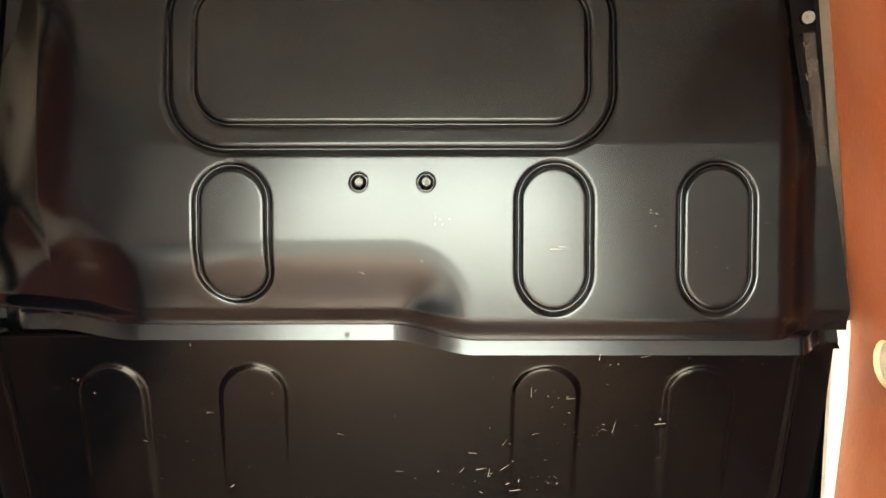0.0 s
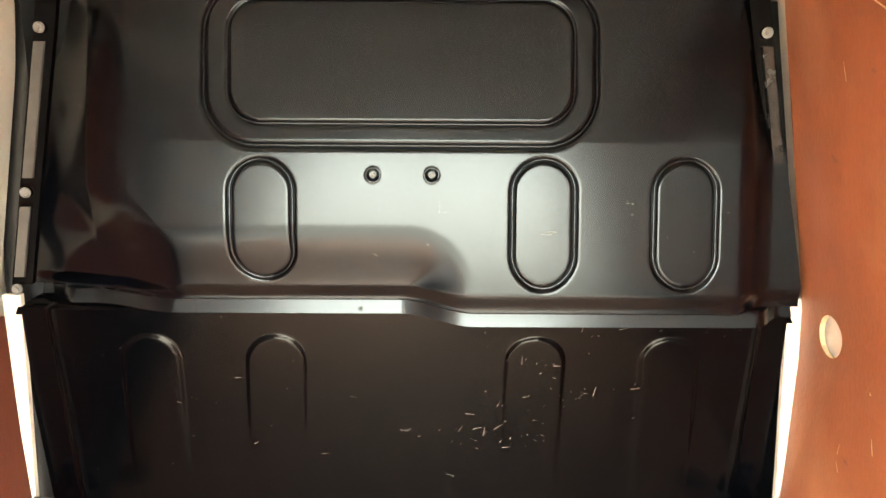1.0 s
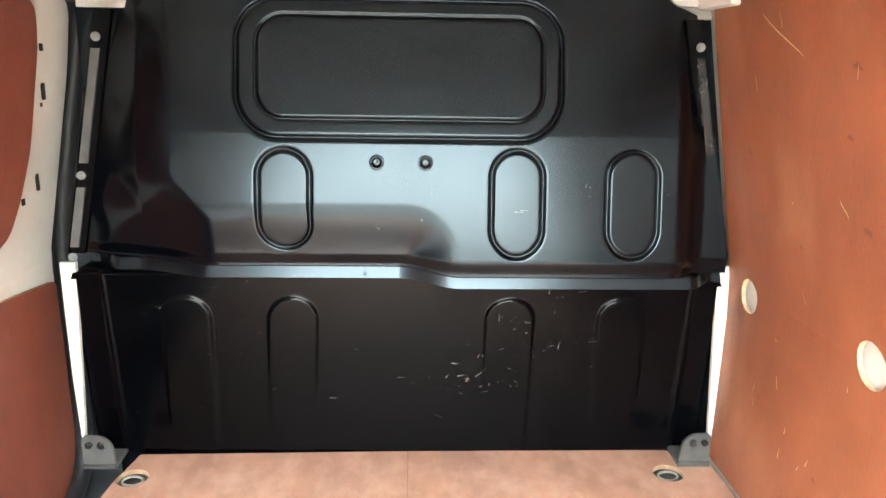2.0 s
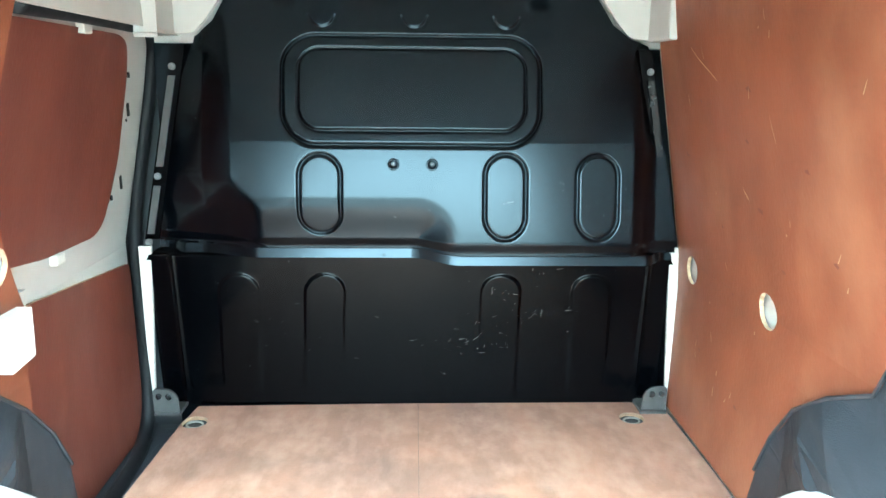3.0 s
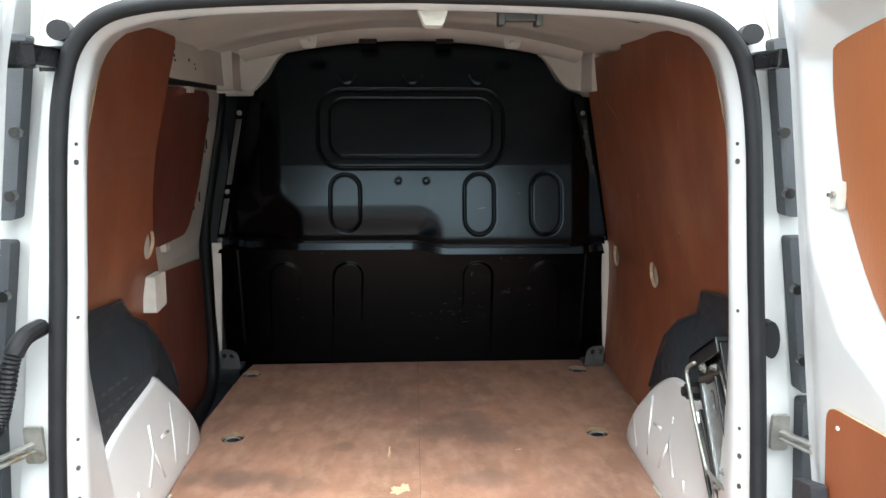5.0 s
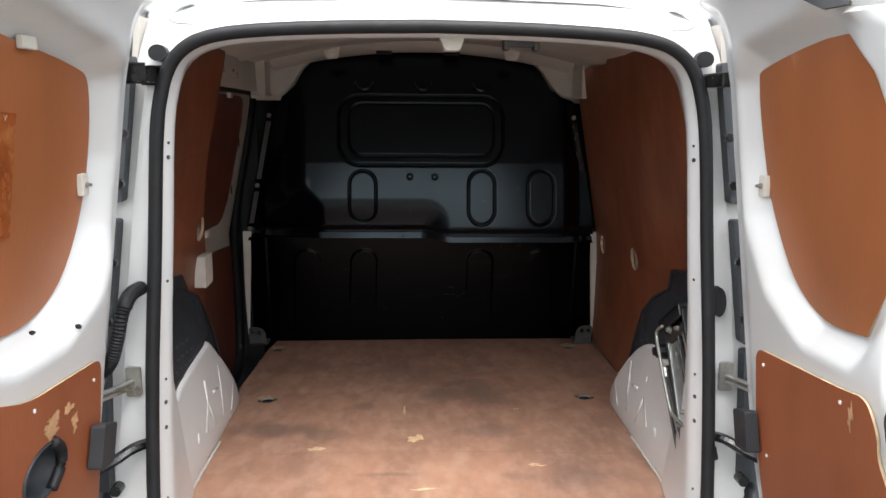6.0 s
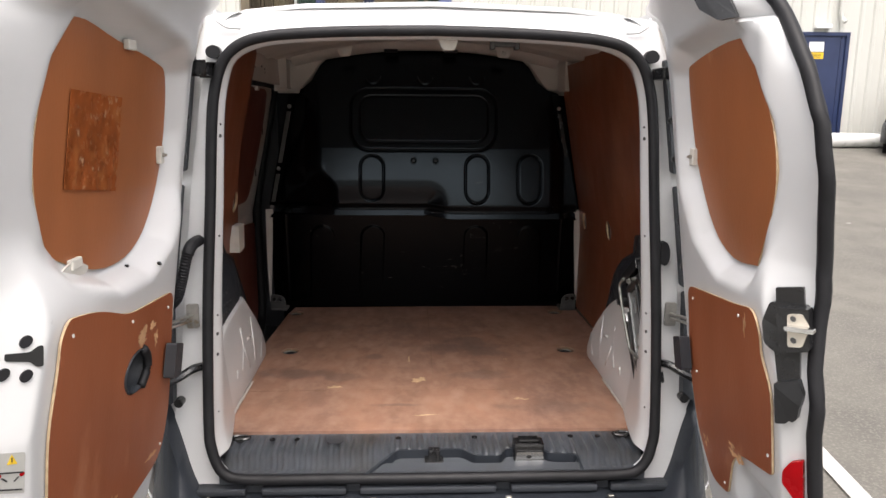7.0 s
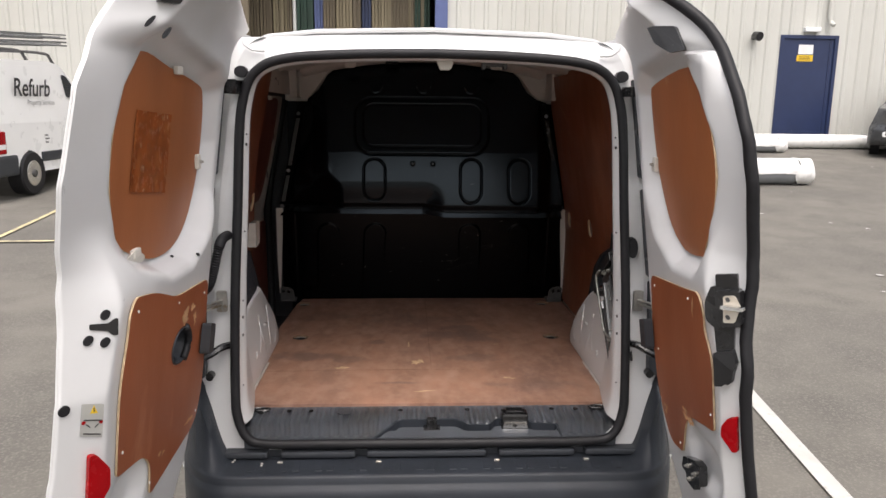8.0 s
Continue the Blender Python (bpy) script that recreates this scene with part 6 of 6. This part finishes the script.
bm = bmesh.new()
box(bm, (-0.10, -0.03, 0.30), (0.42, 0.10, 0.58), 0.04, PVM)
box(bm, (-0.10, 0.0, 0.30), (0.06, 1.66, 0.58), 0.04, PVM)
part("rear_bumper", bm, M_PLASTIC, pv)
bm = bmesh.new()
box(bm, (1.04, -0.02, 0.44), (2.98, 0.03, 0.58), 0.012, PVM)
part("side_moulding", bm, M_PLASTIC, pv)
bm = bmesh.new()
box(bm, (-0.02, -0.015, 0.60), (0.19, 0.16, 0.90), 0.02, PVM)
tl = part("tail_lamp", bm, M_RED, pv)
bm = bmesh.new()
box(bm, (-0.025, -0.018, 0.66), (0.17, 0.10, 0.73), 0.01, PVM)
part("lamp_window", bm, M_PAPER, tl)
for wx in (0.74, 3.28):
    bm = bmesh.new()
    c = PVM @ Vector((wx, 0.0, 0.30))
    axis = PVM.to_3x3() @ Vector((0, -1, 0))
    disc(bm, c - axis * 0.17, axis, 0.305, 0.19, 36)
    disc(bm, c + axis * 0.02, axis, 0.305, 0.02, 36, 0.285)
    wheel = part("wheel", bm, M_RUBBER, pv)
    bm = bmesh.new()
    disc(bm, c + axis * 0.035, axis, 0.19, 0.01, 30, 0.17)
    for k in range(8):
        a = k * math.pi / 4
        disc(bm, c + axis * 0.043 + PVM.to_3x3() @ Vector((math.cos(a) * 0.12, 0, math.sin(a) * 0.12)), axis, 0.022, 0.004, 10)
    part("rim", bm, M_CHROME, wheel)
    bm = bmesh.new()
    disc(bm, c + axis * 0.045, axis, 0.06, 0.02, 16, 0.045)
    part("hub_cap", bm, M_GREYMETAL, wheel)
bm = bmesh.new()
for lx in (0.45, 1.15, 1.85):
    tube(bm, spline([PVM @ Vector(p) for p in ((lx, 0.12, 1.80), (lx - 0.05, 0.16, 1.93), (lx - 0.14, 0.2, 2.0), (lx - 0.14, 0.7, 2.03), (lx - 0.14, 1.4, 2.0), (lx, 1.5, 1.80))], 4), 0.022, 8)
part("roof_rack", bm, M_GREYMETAL, pv)
ladder = thing("ladder", "grey aluminium ladder tied on the van roof rack", "ladder")
LADM = PVM @ Matrix.Translation((0, 0, 2.0)) @ Matrix.Rotation(radians(-3.4), 4, "Y") @ Matrix.Translation((0, 0, -2.0))
for yy in (0.25, 0.62):
    for zz2 in (2.01, 2.065, 2.12, 2.175):
        bm = bmesh.new()
        box(bm, (-0.5, yy, zz2), (2.55, yy + 0.02, zz2 + 0.022), 0.003, LADM, seg=1)
        part("stile", bm, M_JACKGREY, ladder)
for k in range(12):
    for zz2 in (2.05, 2.15):
        bm = bmesh.new()
        tube(bm, [LADM @ Vector((-0.4 + k * 0.25, 0.25, zz2)), LADM @ Vector((-0.4 + k * 0.25, 0.65, zz2))], 0.014, 6)
        part("rung", bm, M_JACKGREY, ladder)


def lettering(text, size, m, material, parent, name="lettering"):
    cu = bpy.data.curves.new(name, "FONT")
    cu.body, cu.size, cu.extrude, cu.offset = text, size, 0.001, 0.004 if size > 0.1 else 0.0
    cu.materials.append(material)
    ob = new(name, cu)
    ob.matrix_world = m
    ob.parent = parent
    return ob


side_m = PVM @ Matrix.Translation((0.50, 0.012, 1.37)) @ Matrix.Rotation(radians(90), 4, "X")
lettering("Refurb", 0.345, side_m @ Matrix.Rotation(radians(5), 4, "X"), M_INK, pv)
lettering("Property Services", 0.1, PVM @ Matrix.Translation((0.80, 0.0, 1.25)) @ Matrix.Rotation(radians(95), 4, "X"), M_GREYVINYL, pv)
bm = bmesh.new()
for k in range(3):
    box(bm, (1.18, -0.004, 0.80 - k * 0.05), (1.26 + 0.03 * (k % 2), 0.0, 0.822 - k * 0.05), 0, PVM)
part("small_print", bm, M_GREYVINYL, pv)

# ---- front of a dark car by the wall ----
car = thing("parked_car", "dark grey car parked nose-out beside the warehouse wall", "car")
CM = Matrix.Translation((9.74, 13.2, float(ground_z(13.6)))) @ Matrix.Rotation(radians(-34), 4, "Z")


def car_map(u, v, w):
    """Sides lean in above the bumper, and the nose is rounded in plan."""
    c = w - 0.86
    lean = 0.13 * float(ss(0.55, 0.95, v)) + 0.75 * min(max(v - 1.0, 0), 0.5)
    return CM @ Vector((0.86 + c * (1 - lean / 0.86), u + 0.22 * (abs(c) / 0.86) ** 4 * float(ss(1.2, 0.0, u)), v))


bm = bmesh.new()
prof2 = [(0.06, 0.26), (0.0, 0.34), (-0.02, 0.56), (0.03, 0.66), (0.05, 0.92), (0.16, 1.02), (1.0, 1.10), (1.6, 1.60), (3.0, 1.66), (3.9, 1.60), (4.2, 1.05), (4.25, 0.35), (3.0, 0.24), (0.3, 0.22)]
ol = rounded([(*p, 0.04 if k < 6 else 0.1) for k, p in enumerate(prof2)], 0.1, 4)
rows = [[bm.verts.new(car_map(u, v, 1.72 * k / 20)) for u, v in ol] for k in range(21)]
for p, q in zip(rows, rows[1:]):
    for k in range(len(ol)):
        bm.faces.new((p[k - 1], p[k], q[k], q[k - 1]))
bm.faces.new(rows[0])
bm.faces.new(rows[-1])
part("body", bm, M_CARGREY, car, smooth=True)


def car_front(name, x0, x1, z0, z1, material, parent, label="", d=0.03, at=0.0):
    bm = bmesh.new()
    plate(bm, rounded([(x0, z0), (x1, z0), (x1, z1), (x0, z1)], 0.03), d, lambda u, v, w: car_map(at - d + w, v, u), ucuts=(x0 + (x1 - x0) / 3, x0 + 2 * (x1 - x0) / 3), rim=0)
    return part(name, bm, material, parent, label)


grille = car_front("grille", 0.42, 1.30, 0.70, 0.94, M_DARK, car, at=0.045)
for k in range(3):
    car_front("grille_bar", 0.43, 1.29, 0.745 + k * 0.065, 0.765 + k * 0.065, M_GREYMETAL, grille, d=0.012, at=0.018)
for x0, x1 in ((0.14, 0.38), (1.34, 1.58)):
    lamp = car_front("headlamp", x0, x1, 0.70, 0.94, M_GREYMETAL, car, at=0.05)
    car_front("lamp_rim", x0 - 0.015, x1 + 0.015, 0.945, 0.965, M_CARGREY, lamp, at=0.06)
car_front("air_intake", 0.30, 1.42, 0.58, 0.645, M_DARK, car, at=0.02)
npl = car_front("number_plate", 0.27, 0.77, 0.42, 0.53, M_PAPER, car, d=0.014, at=-0.012)
car_front("plate_bar", 0.32, 0.72, 0.45, 0.50, M_INK, npl, d=0.004, at=-0.0265)
for wx in (0.06, 1.50):
    for wy in (0.85, 3.35):
        bm = bmesh.new()
        disc(bm, CM @ Vector((wx, wy, 0.32)), CM.to_3x3() @ Vector((1, 0, 0)), 0.32, 0.18, 30)
        part("wheel", bm, M_RUBBER, car)
